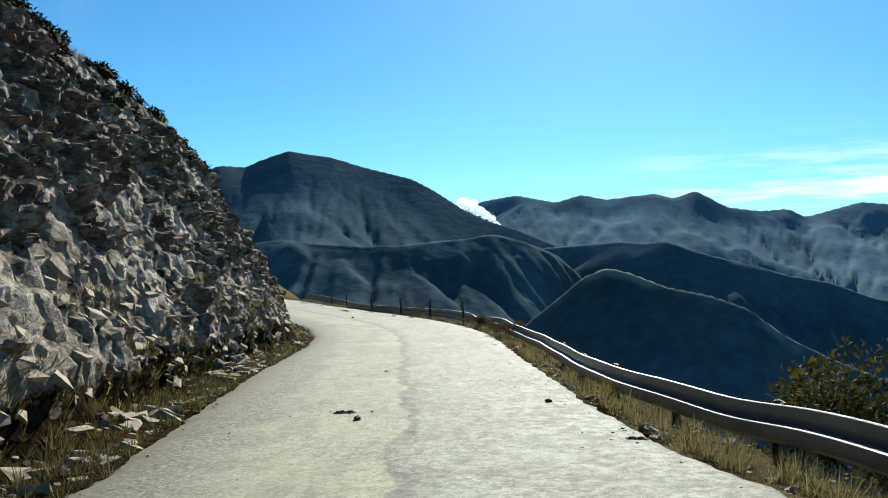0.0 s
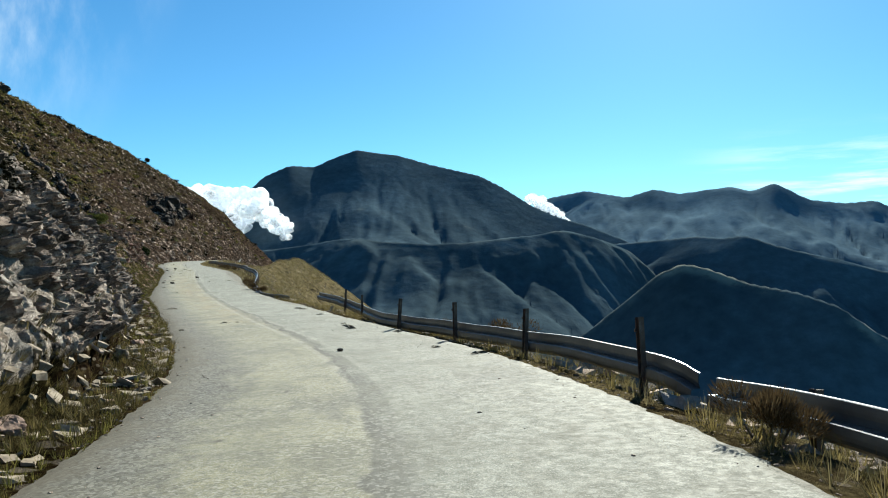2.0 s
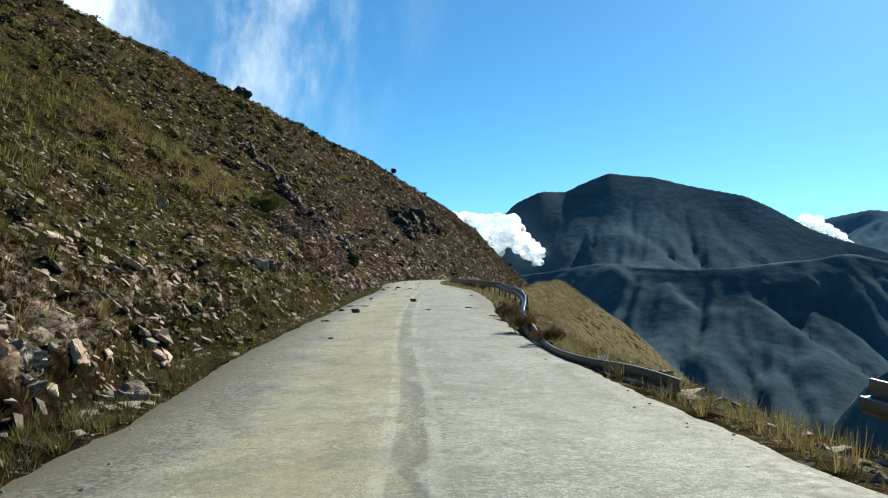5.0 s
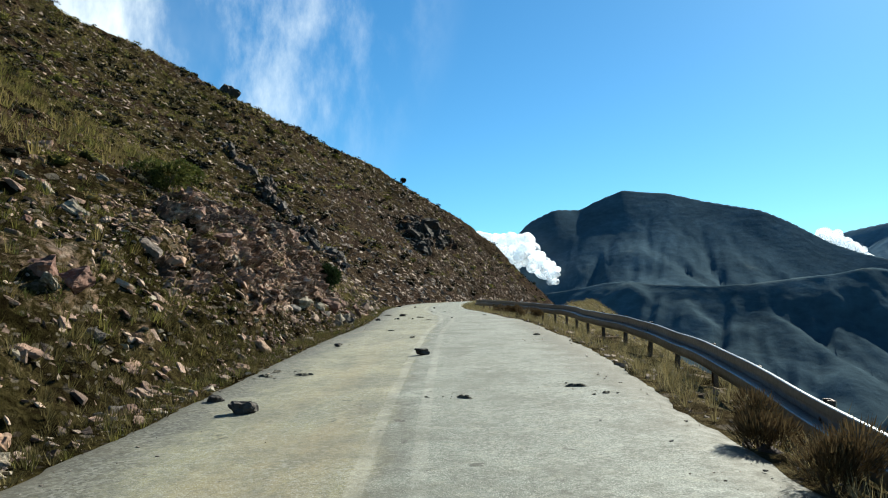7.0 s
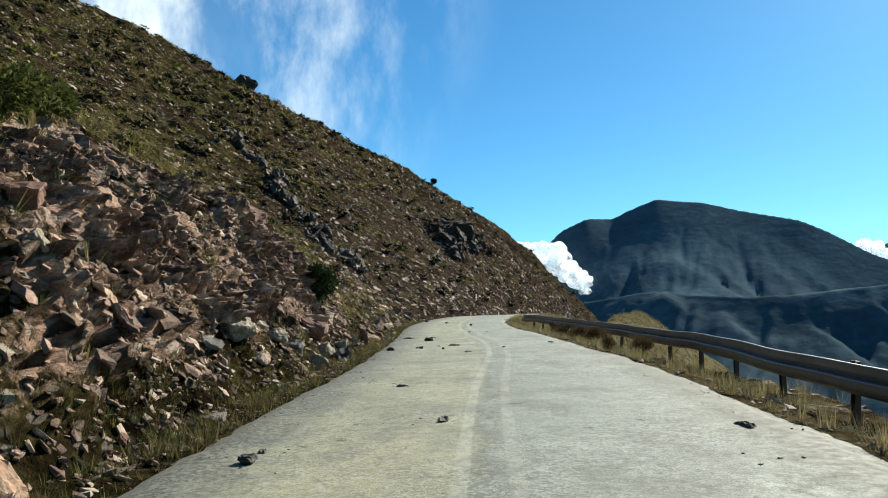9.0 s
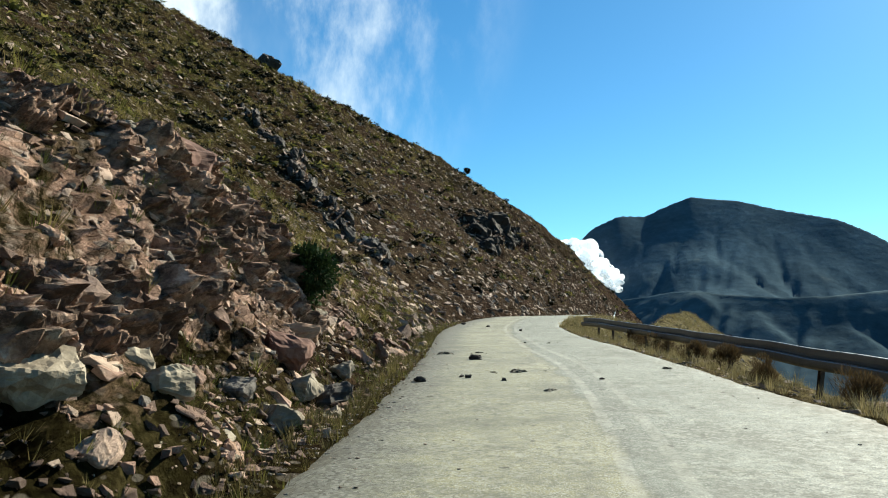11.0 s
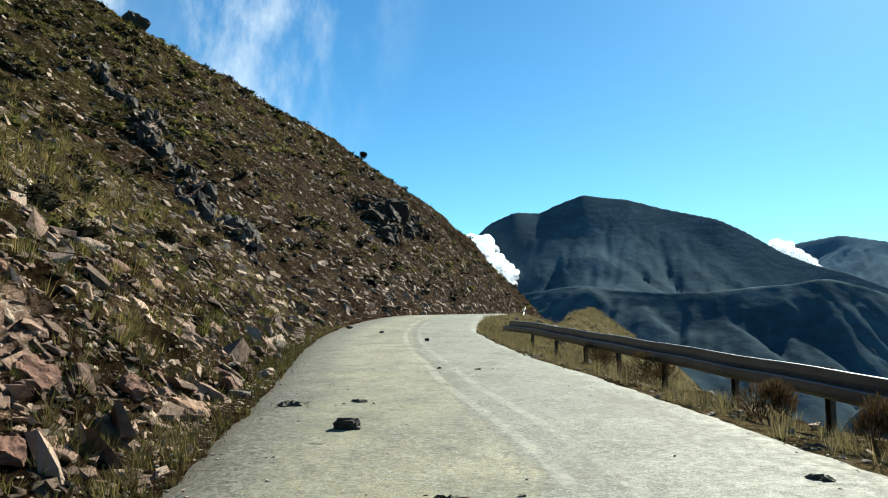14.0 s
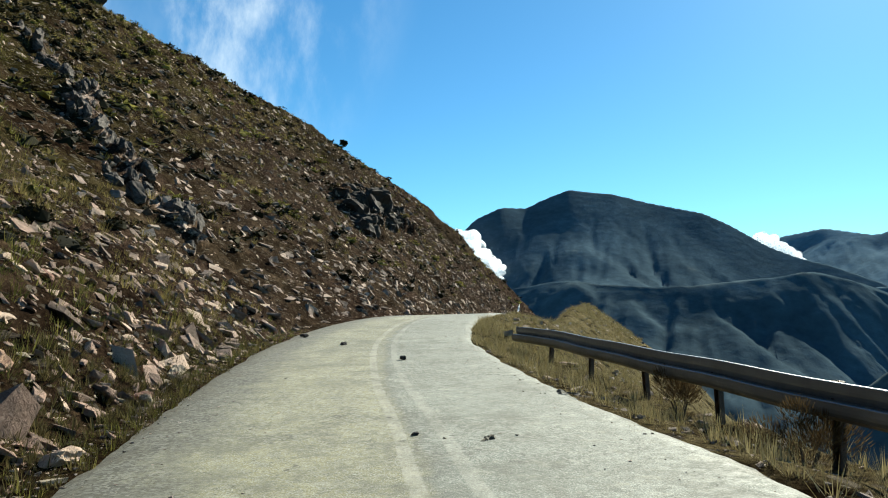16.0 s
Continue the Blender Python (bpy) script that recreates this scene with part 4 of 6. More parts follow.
guard_rail([(-42.9, 134.2, 4.3), (-43.5, 136.4, 4.38), (-43.8, 137.6, 4.7)], "short bent end of a farther guard rail on the mound")


# ---- rocks, stones and plants ----
rng = np.random.default_rng(5)


def on_hill(s, d):
    """Places and normals on the slope above the road, for arrays of way along and way up."""
    i = np.interp(s, RUN, np.arange(COUNT))
    i0 = np.clip(i.astype(int), 0, COUNT - 2)
    j = np.array([np.interp(dd, D2[k], np.arange(NCOL)) for dd, k in zip(d, i0)])
    j0 = np.clip(j.astype(int), 0, NCOL - 2)
    u, v = (i - i0)[:, None], (j - j0)[:, None]
    p = hill[i0, j0] * (1 - u) * (1 - v) + hill[i0 + 1, j0] * u * (1 - v) + hill[i0, j0 + 1] * (1 - u) * v + hill[i0 + 1, j0 + 1] * u * v
    return p, normal[i0, j0], rocky[i0, j0], red[i0, j0]


def hill_at(x, y):
    k = np.argmin((hill[..., 0] - x) ** 2 + (hill[..., 1] - y) ** 2)
    return float(hill.reshape(-1, 3)[k, 2])


def on_low(s, d):
    i = np.interp(s, RUN, np.arange(COUNT))
    j = np.interp(d, d_right, np.arange(len(d_right)))
    i0, j0 = np.clip(i.astype(int), 0, COUNT - 2), np.clip(j.astype(int), 0, len(d_right) - 2)
    u, v = (i - i0)[:, None], (j - j0)[:, None]
    p = low[i0, j0] * (1 - u) * (1 - v) + low[i0 + 1, j0] * u * (1 - v) + low[i0, j0 + 1] * (1 - u) * v + low[i0 + 1, j0 + 1] * u * v
    return p, np.tile((0.0, 0.0, 1.0), (len(p), 1)), np.full(len(p), 0.3), np.full(len(p), 0.5)


def hull_shape(seed, count=13, rough=0.25):
    """A rounded lump: the hull of scattered points, about one across."""
    r = np.random.default_rng(seed)
    return hull_of([p / np.linalg.norm(p) * (0.5 - rough * r.random()) for p in r.normal(size=(count, 3))])


def block_shape(seed, chop=0.5, shift=0.13):
    """A broken block: a box with shifted corners, some of them chopped off, about one across."""
    r = np.random.default_rng(seed)
    points = []
    for corner in itertools.product((-0.5, 0.5), repeat=3):
        c = np.array(corner) * (1 - 2 * shift * r.random(3))
        if r.random() < chop:
            for axis in range(3):
                q = c.copy()
                q[axis] *= 1 - 2 * r.uniform(0.12, 0.5)
                points.append(q)
        else:
            points.append(c)
    return hull_of(points)


def hull_of(points):
    bm = bmesh.new()
    for p in points:
        bm.verts.new(p)
    res = bmesh.ops.convex_hull(bm, input=bm.verts)
    loose = [g for g in res["geom_interior"] + res["geom_unused"] if isinstance(g, bmesh.types.BMVert)]
    bmesh.ops.delete(bm, geom=list(set(loose)), context="VERTS")
    bmesh.ops.triangulate(bm, faces=bm.faces)
    bm.verts.index_update()
    verts = np.array([v.co for v in bm.verts])
    faces = np.array([[v.index for v in f.verts] for f in bm.faces if len(f.verts) == 3])
    bm.free()
    return verts, faces


HULLS = [block_shape(100 + k, 0.0, 0.36) for k in range(24)]


def turned(normals, spin):
    """Turns that lay z along the normals, then spin about them."""
    z = normals / np.linalg.norm(normals, axis=1)[:, None]
    x = np.cross(np.tile((0.31, 0.95, 0.05), (len(z), 1)), z)
    x /= np.linalg.norm(x, axis=1)[:, None]
    y = np.cross(z, x)
    c, s = np.cos(spin)[:, None], np.sin(spin)[:, None]
    return np.stack([c * x + s * y, -s * x + c * y, z], 2)


def joined(name, label, category, shapes, places, turns, sizes, mat, smooth=False, extra=None, parent=None):
    """Many small shapes as one mesh of kind stuff."""
    verts, faces, values, at = [], [], [], 0
    kinds = rng.integers(0, len(shapes), len(places))
    for k, (p, m, s) in enumerate(zip(places, turns, sizes)):
        v, f = shapes[kinds[k]]
        verts.append((v * s) @ m.T + p)
        faces.append(f + at)
        at += len(v)
        if extra is not None:
            values.append(np.full(len(v), extra[k]))
    verts, faces = np.concatenate(verts), np.concatenate(faces)
    me = bpy.data.meshes.new(name)
    me.vertices.add(len(verts))
    me.vertices.foreach_set("co", verts.astype(np.float32).ravel())
    me.loops.add(faces.size)
    me.loops.foreach_set("vertex_index", faces.astype(np.int32).ravel())
    me.polygons.add(len(faces))
    me.polygons.foreach_set("loop_start", np.arange(0, faces.size, 3, dtype=np.int32))
    me.materials.append(mat)
    if extra is not None:
        me.attributes.new("red", "FLOAT", "POINT").data.foreach_set("value", np.concatenate(values).astype(np.float32))
    me.update(calc_edges=True)
    me.polygons.foreach_set("use_smooth", [smooth] * len(me.polygons))
    return tagged(new(name, me), label, category, kind="stuff")


def blade_tuft(seed, blades, spread, lean, wide=0.035):
    """A tuft of thin blades, one high."""
    r = np.random.default_rng(seed)
    verts, faces = [], []
    for k in range(blades):
        a, h, out = r.random() * 2 * np.pi, 0.55 + 0.45 * r.random(), lean * (0.3 + r.random())
        base_at = np.array([np.cos(a), np.sin(a), 0]) * spread * r.random()
        tip = base_at + np.array([np.cos(a) * out, np.sin(a) * out, h])
        side = np.array([-np.sin(a), np.cos(a), 0]) * wide * (0.6 + 0.8 * r.random())
        n = len(verts)
        verts += [base_at - side, base_at + side, tip]
        faces.append((n, n + 1, n + 2))
    return np.array(verts), np.array(faces)


def leaf_dome(seed, leaves, leaf, low_to=0.0, core=True):
    """A rounded shrub, one across and about as high as wide: a dark core under many small leaves."""
    r = np.random.default_rng(seed)
    verts, faces = [], []
    if core:
        v, f = hull_shape(seed + 999, 26 if leaves > 60 else 12, 0.12)
        v = v * 0.82
        v[:, 2] = np.maximum(v[:, 2], -0.2)
        verts, faces = list(v), [tuple(t) for t in f]
    for k in range(leaves):
        d = r.normal(size=3)
        d[2] = abs(d[2]) - low_to
        d /= np.linalg.norm(d)
        p = d * (0.36 + 0.16 * r.random()) * (1 + 0.25 * np.sin(5 * d[0] + seed) * np.cos(4 * d[1]))
        e = r.normal(size=(2, 3)) * leaf
        n = len(verts)
        verts += [p - e[0] * 0.5, p + e[0] * 0.5, p + d * leaf * 1.4 + e[1] * 0.6]
        faces.append((n, n + 1, n + 2))
    return np.array(verts), np.array(faces)


def spread_on_hill(count, s_range, d_range, power=1.0):
    s = rng.uniform(*s_range, count)
    d = d_range[0] + (d_range[1] - d_range[0]) * rng.random(count) ** power
    return s, d, *on_hill(s, d)


# scree: broken stone lying all over the lower slope
s, d, p, nrm, rk, rd = spread_on_hill(40000, (-6, 112), (0.15, 20), 1.4)
keep = rng.random(len(s)) < np.clip(0.25 + 0.9 * rk + 0.5 * (s > 55) * (d < 9) - 0.6 * (fractal(p, 0.5, 3) > 0.15), 0, 1) * np.where((s < 58) & (rk > 0.45), 0.2, 1.0)
p, nrm, rd, d = p[keep], nrm[keep], rd[keep], d[keep]
size = (0.035 + 0.15 * rng.random(len(p)) ** 2.6 + 0.07 * (rng.random(len(p)) > 0.96)) * (1 - 0.4 * step(s[keep], 64, 72) * (1 - step(s[keep], 96, 104)))
flatness = np.stack([size * rng.uniform(1.0, 2.1, len(p)), size * rng.uniform(0.7, 1.2, len(p)), size * rng.uniform(0.25, 0.6, len(p))], 1)
joined("scree", "broken grey and reddish stones scattered over the slope", "stones", HULLS, p + nrm * size[:, None] * 0.08, turned(nrm + rng.normal(size=nrm.shape) * 0.3, rng.normal(size=len(p)) * 0.55), flatness, SCREE, extra=rd)
s, d, p, nrm, rk, rd = spread_on_hill(13000, (90, 195), (0.5, 42), 1.3)
size = 0.10 + 0.35 * rng.random(len(p)) ** 3
flatness = np.stack([size * 1.8, size, size * 0.4], 1)
joined("far_scree", "broken stones scattered over the farther hillside", "stones", HULLS, p, turned(nrm + rng.normal(size=nrm.shape) * 0.35, rng.random(len(p)) * 6.28), flatness, SCREE, extra=rd)
s, d = rng.uniform(-4, 106, 2600), 0.05 + 3.2 * rng.random(2600) ** 1.3
p, nrm, rk, rd = on_low(s, d)
size = 0.03 + 0.12 * rng.random(len(p)) ** 3
joined("verge_stones", "loose stones and grit on the road verge", "stones", HULLS, p, turned(nrm + rng.normal(size=nrm.shape) * 0.3, rng.random(len(p)) * 6.28), np.stack([size * 1.3, size, size * 0.6], 1), SCREE, extra=rd)

s, d = rng.uniform(110, 205, 1500), 0.4 + 13 * rng.random(1500) ** 1.2
p, nrm, rk, rd = on_low(s, d)
size = 0.05 + 0.32 * rng.random(len(p)) ** 3.5
joined("far_bank_stones", "pale stones and rubble on the bank beyond the bend", "stones", HULLS, p, turned(nrm + rng.normal(size=nrm.shape) * 0.3, rng.random(len(p)) * 6.28), np.stack([size * 1.4, size, size * 0.7], 1), SCREE, extra=rd * 0.5)

s, d = np.concatenate([rng.uniform(-4, 106, 1300), rng.uniform(0, 45, 1300)]), 0.1 + 1.6 * rng.random(2600) ** 1.1
p, nrm, rk, rd = on_hill(s, d)
size = (0.03 + 0.22 * rng.random(len(p)) ** 2.8) * np.where(s > 60, 0.6, 1.0)
joined("foot_stones", "pale broken stones fallen to the foot of the slope", "stones", HULLS, p, turned(nrm * 0.5 + np.array([0, 0, 0.6]) + rng.normal(size=nrm.shape) * 0.2, rng.random(len(p)) * 6.28), np.stack([size * 1.7, size * 1.1, size * 0.5], 1), PALE_STONE)

s = rng.uniform(72, 97, 15000)
d = 0.3 + 3.6 * rng.random(len(s)) ** 1.15
p, nrm, rk, rd = on_hill(s, d)
keep = rng.random(len(s)) < np.clip(0.6 + 1.6 * fractal(p, 0.9, 3, off=(1, 4, 4)), 0.08, 1)
p, nrm, rd = p[keep], nrm[keep], rd[keep]
size = 0.016 + 0.085 * rng.random(len(p)) ** 3
joined("rubble", "small brown rubble strewn below the outcrop", "stones", HULLS, p + nrm * size[:, None] * 0.1, turned(nrm * 0.5 + np.array([0, 0, 0.6]) + rng.normal(size=nrm.shape) * 0.3, rng.random(len(p)) * 6.28), np.stack([size * 1.6, size * 1.1, size * 0.6], 1), SCREE, extra=rd)

s, d = rng.uniform(22, 60, 900), 0.5 + 3.5 * rng.random(900) ** 1.2
p, nrm, rk, rd = on_low(s, d)
size = 0.04 + 0.3 * rng.random(len(p)) ** 3.2
joined("bank_stones", "rubble and pale stones on the bank behind the guard rail", "stones", HULLS, p, turned(nrm + rng.normal(size=nrm.shape) * 0.3, rng.random(len(p)) * 6.28), np.stack([size * 1.4, size, size * 0.6], 1), SCREE, extra=rd * 0.4)

# broken blocks bedded in the faces of rock, long along the beds and flat
SLABS = [block_shape(140 + k, 0.7, 0.24) for k in range(24)]
for name, label, count, s_range, grain in (("cutting_blocks", "broken grey limestone blocks bedded in the cutting", 700, (0, 62), 0.07), ("outcrop_blocks", "broken reddish brown blocks bedded in the outcrop", 1300, (76, 96), 0.05)):
    s = rng.uniform(*s_range, count)
    d = np.interp(s, RUN, verge[:, 0]) + np.interp(s, RUN, foot[:, 0]) * 1.15 * rng.random(count) if s_range[0] < 50 else 0.4 + 8.5 * rng.random(count) ** 1.2
    p, nrm, rk, rd = on_hill(s, d)
    keep = rng.random(count) < (0.2 + 0.8 * rk if s_range[0] < 50 else np.clip(1.3 * (rk - 0.35), 0.08, 0.9))
    p, nrm, rd = p[keep], nrm[keep], rd[keep]
    size = grain + (2.2 * grain) * rng.random(len(p)) ** 2.8
    shape_of = np.stack([size * rng.uniform(1.2, 2.3, len(p)), size * rng.uniform(0.9, 1.5, len(p)), size * rng.uniform(0.4, 0.8, len(p))], 1)
    up = nrm * 0.35 + np.array([0.12, -0.05, 0.9]) + rng.normal(size=nrm.shape) * 0.1
    joined(name, label, "rocks", SLABS, p - nrm * size[:, None] * 0.25, turned(up, rng.normal(size=len(p)) * 0.22 + 2.2), shape_of, SCREE, extra=rd)

# flat slabs weathering out of the slope, all lying the same way
s, d, p, nrm, rk, rd = spread_on_hill(2600, (56, 104), (0.5, 8.5), 1.15)
keep = rng.random(len(s)) < np.clip(0.5 + 1.5 * fractal(p, 0.5, 3, off=(3, 3, 8)), 0.1, 1)
p, nrm, rd = p[keep], nrm[keep], rd[keep]
size = 0.07 + 0.2 * rng.random(len(p)) ** 2.4
up = nrm * 0.6 + np.array([0.2, 0.3, 0.75]) + rng.normal(size=nrm.shape) * 0.13
joined("slope_slabs", "flat weathered slabs lying along the beds of the slope", "stones", SLABS, p - nrm * size[:, None] * 0.04, turned(up, rng.normal(size=len(p)) * 0.3 + 2.6), np.stack([size * rng.uniform(1.5, 2.6, len(p)), size * rng.uniform(0.9, 1.4, len(p)), size * rng.uniform(0.3, 0.5, len(p))], 1), SCREE, extra=rd)

# gravel crumbled on to the edges of the asphalt
s = np.concatenate([rng.uniform(-2, 112, 9000), rng.uniform(76, 100, 1500)])
side_of = np.where((rng.random(len(s)) < 0.5) | (np.arange(len(s)) > 9000), 1.0, -1.0)
out = np.where(side_of > 0, np.interp(s, RUN, EDGE_L), np.interp(s, RUN, EDGE_R)) + 0.2 - 0.46 * np.abs(rng.normal(size=len(s))) ** 1.3
i = np.clip(np.interp(s, RUN, np.arange(COUNT)).astype(int), 0, COUNT - 1)
p = np.concatenate([MID[i, :2] + LEFT[i] * (side_of * out)[:, None], (MID[i, 2] + BANK * side_of * out)[:, None]], 1)
size = 0.006 + 0.026 * rng.random(len(p)) ** 6
joined("gravel", "loose gravel crumbled on the edges of the asphalt", "gravel", HULLS, p, turned(np.tile((0, 0, 1.0), (len(p), 1)), rng.random(len(p)) * 6.28), np.stack([size * 1.4, size, size * 0.7], 1), SCREE, extra=np.full(len(p), 0.3))

# grass
TUFTS = [blade_tuft(200 + k, 12, 0.34, 0.5, 0.026) for k in range(10)]
FINE = [blade_tuft(230 + k, 18, 0.42, 0.55, 0.013) for k in range(8)]
s, d, p, nrm, rk, rd = spread_on_hill(30000, (-6, 112), (0.0, 24), 1.25)
keep = rng.random(len(s)) < np.clip(1.05 - 1.0 * rk + 0.3 * (d < 1.0), 0.06, 1) * np.where((s > 74) & (s < 93) & (d > 0.5) & (d < 6), 0.35, 1.0)
s, d, p, nrm = s[keep], d[keep], p[keep], nrm[keep]
patch = fractal(p, 0.22, 3, off=(2, 2, 2)) + 0.25 * fractal(p, 1.3, 2)
patch = patch + 0.22 * (1 - step(s, 60, 85))
green = (patch > 0.02) | ((d < 1.1) & (rng.random(len(d)) < 0.6))
for name, label, mask, mat, tall_ in (("dry_grass", "tufts of dry yellow grass on the slope", ~green, DRY_GRASS, 0.26), ("green_grass", "tufts of olive green grass on the slope and verge", green, GREEN_GRASS, 0.22)):
    q = p[mask]
    h = tall_ * (0.5 + 0.9 * rng.random(len(q))) * np.where(d[mask] < 1.2, 0.6, 1.0)
    up = nrm[mask] * 0.5 + np.array([0, 0, 1.0])
    joined(name, label, "grass", TUFTS, q - nrm[mask] * 0.02, turned(up, rng.random(len(q)) * 6.28), np.stack([h * 0.9, h * 0.9, h], 1), mat)
s, d = rng.uniform(-4, 118, 9000), 0.1 + 9 * rng.random(9000) ** 1.6
p, nrm, rk, rd = on_low(s, d)
keep = rng.random(len(s)) < np.clip(0.75 + 1.2 * fractal(p, 0.5, 2), 0.1, 1)
p = p[keep]
h = 0.12 + 0.2 * rng.random(len(p))
early = (s[keep] < 58) & (rng.random(len(p)) < np.where(s[keep] < 22, 0.35, 0.75))
for name, label, mask, mat in (("verge_grass", "dry straw coloured grass along the drop", ~early, STRAW), ("verge_weeds", "dull olive grass and weeds under the guard rail", early, DRY_GRASS)):
    q, g = p[mask], h[mask]
    joined(name, label, "grass", FINE, q, turned(np.tile((0, 0, 1.0), (len(q), 1)), rng.random(len(q)) * 6.28), np.stack([g, g, g], 1), mat)

s, d, p, nrm, rk, rd = spread_on_hill(15000, (-6, 108), (0.0, 1.5), 1.0)
keep = rng.random(len(s)) < np.clip(0.55 + 1.5 * fractal(p, 0.55, 3, off=(5, 1, 1)) - 0.25 * (d > 1.0) - 0.6 * ((s > 74) & (s < 93) & (d > 0.45)), 0.04, 1)
p, nrm = p[keep], nrm[keep]
h = 0.06 + 0.13 * rng.random(len(p)) ** 1.5
joined("verge_green", "short dry olive grass on the verge under the slope", "grass", TUFTS, p, turned(nrm * 0.4 + np.array([0, 0, 1.0]), rng.random(len(p)) * 6.28), np.stack([h * 1.3, h * 1.3, h], 1), VERGE_TURF)

s, d = rng.uniform(100, 208, 6000), 0.2 + 9 * rng.random(6000)
p, nrm, rk, rd = on_low(s, d)
keep = rng.random(len(s)) < np.clip(0.7 + 1.0 * fractal(p, 0.4, 2), 0.15, 1)
p = p[keep]
h = (0.12 + 0.22 * rng.random(len(p))) * np.interp(p[:, 1], (110, 170), (1.0, 1.8))
joined("far_bank_grass", "pale dry grass over the bank beyond the bend", "grass", FINE, p, turned(np.tile((0, 0, 1.0), (len(p), 1)), rng.random(len(p)) * 6.28), np.stack([h * 1.3, h * 1.3, h], 1), STRAW)
# fresh green herbs between the stones
s, d, p, nrm, rk, rd = spread_on_hill(2600, (52, 108), (0.2, 8), 1.3)
keep = fractal(p, 0.45, 2, off=(6, 6, 1)) > 0.0
p, nrm = p[keep], nrm[keep]
h = 0.08 + 0.14 * rng.random(len(p))
joined("green_herbs", "fresh green tufts between the fallen stones", "grass", FINE, p, turned(nrm * 0.5 + np.array([0, 0, 1.0]), rng.random(len(p)) * 6.28), np.stack([h * 1.2, h * 1.2, h], 1), HERB)
# dark tussocks along the top of the cutting
s = rng.uniform(2, 34, 330)
top_d = np.interp(s, RUN, (verge + foot)[:, 0])
d = top_d - 0.5 + 1.6 * rng.random(len(s))
p, nrm, rk, rd = on_hill(s, d)
h = 0.14 + 0.36 * rng.random(len(p)) ** 1.8
TUSSOCK = [leaf_dome(340 + k, 260, 0.07) for k in range(6)]
joined("tussocks", "dark tussocks and heather along the top of the cutting", "shrubs", TUSSOCK, p, turned(nrm * 0.4 + np.array([0, 0, 1.0]), rng.random(len(p)) * 6.28), np.stack([h * 1.2, h * 1.1, h], 1), CUSHION)

# coarse grass over the open hill
s, d, p, nrm, rk, rd = spread_on_hill(32000, (20, 205), (5, 60), 1.0)
keep = rng.random(len(s)) < 1 - 0.8 * step(s, 102, 118) * (1 - step(d, 20, 36))     # little grows on the far scree
s, d, p, nrm = s[keep], d[keep], p[keep], nrm[keep]
patch = fractal(p, 0.10, 4, off=(2, 8, 2)) + 0.3 * fractal(p, 0.6, 2) - 0.22 * (1 - step(s, 70, 95))
for name, label, mask, mat in (("hill_straw", "coarse dry yellow grass over the open hillside", patch > 0.04, DRY_GRASS), ("hill_olive", "coarse olive grass over the open hillside", (patch <= 0.04) & (patch > -0.2), GREEN_GRASS)):
    q, m = p[mask], nrm[mask]
    h = 0.22 + 0.26 * rng.random(len(q))
    joined(name, label, "grass", TUFTS, q, turned(m * 0.6 + np.array([0, 0, 1.0]), rng.random(len(q)) * 6.28), np.stack([h * 1.3, h * 1.3, h], 1), mat)

# low thorny cushions all over the hill
DOMES = [leaf_dome(300 + k, 30, 0.15) for k in range(8)]
NEAR_DOMES = [leaf_dome(320 + k, 130, 0.065) for k in range(8)]
s, d, p, nrm, rk, rd = spread_on_hill(11000, (0, 215), (3.0, 62), 1.0)
keep = (rng.random(len(s)) < np.clip(0.75 - 0.5 * rk + 0.9 * fractal(p, 0.12, 3, off=(7, 7, 7)), 0.08, 1)) & ((s > 45) | (d > 5)) & ((s > 88) | (rng.random(len(s)) < 0.62)) & (rng.random(len(s)) > 0.6 * step(s, 98, 112) * (1 - step(d / np.interp(s, (112, 130, 150), (8, 17, 26)), 0.6, 1.3)))
p, nrm, d, s = p[keep], nrm[keep], d[keep], s[keep]
by = (s < 112) & (d < 16)
w_ = 0.3 + 0.85 * rng.random(len(p)) ** 1.5
tones = rng.random(len(p))
for name, label, mask, mat in (("cushion_shrubs", "low dark thorny cushion shrubs over the hillside", tones < 0.72, CUSHION), ("olive_shrubs", "low olive green shrubs over the hillside", (tones >= 0.72) & (tones < 0.94), GREEN_GRASS), ("straw_shrubs", "low straw coloured shrubs over the hillside", tones >= 0.94, DRY_GRASS)):
    for close, shapes in ((True, NEAR_DOMES), (False, DOMES)):
        pick_ = mask & (by == close)
        q, g = p[pick_], w_[pick_] * (0.75 if close else 1.0)
        joined(name if close else "far_" + name, label if close else label.replace("over the", "over the farther"), "shrubs", shapes, q + np.array([0, 0, 0.06]) * g[:, None], turned(nrm[pick_] * 0.4 + np.array([0, 0, 1.0]), rng.random(len(q)) * 6.28), np.stack([g * 1.2, g * 1.0, g * 0.7], 1), mat)



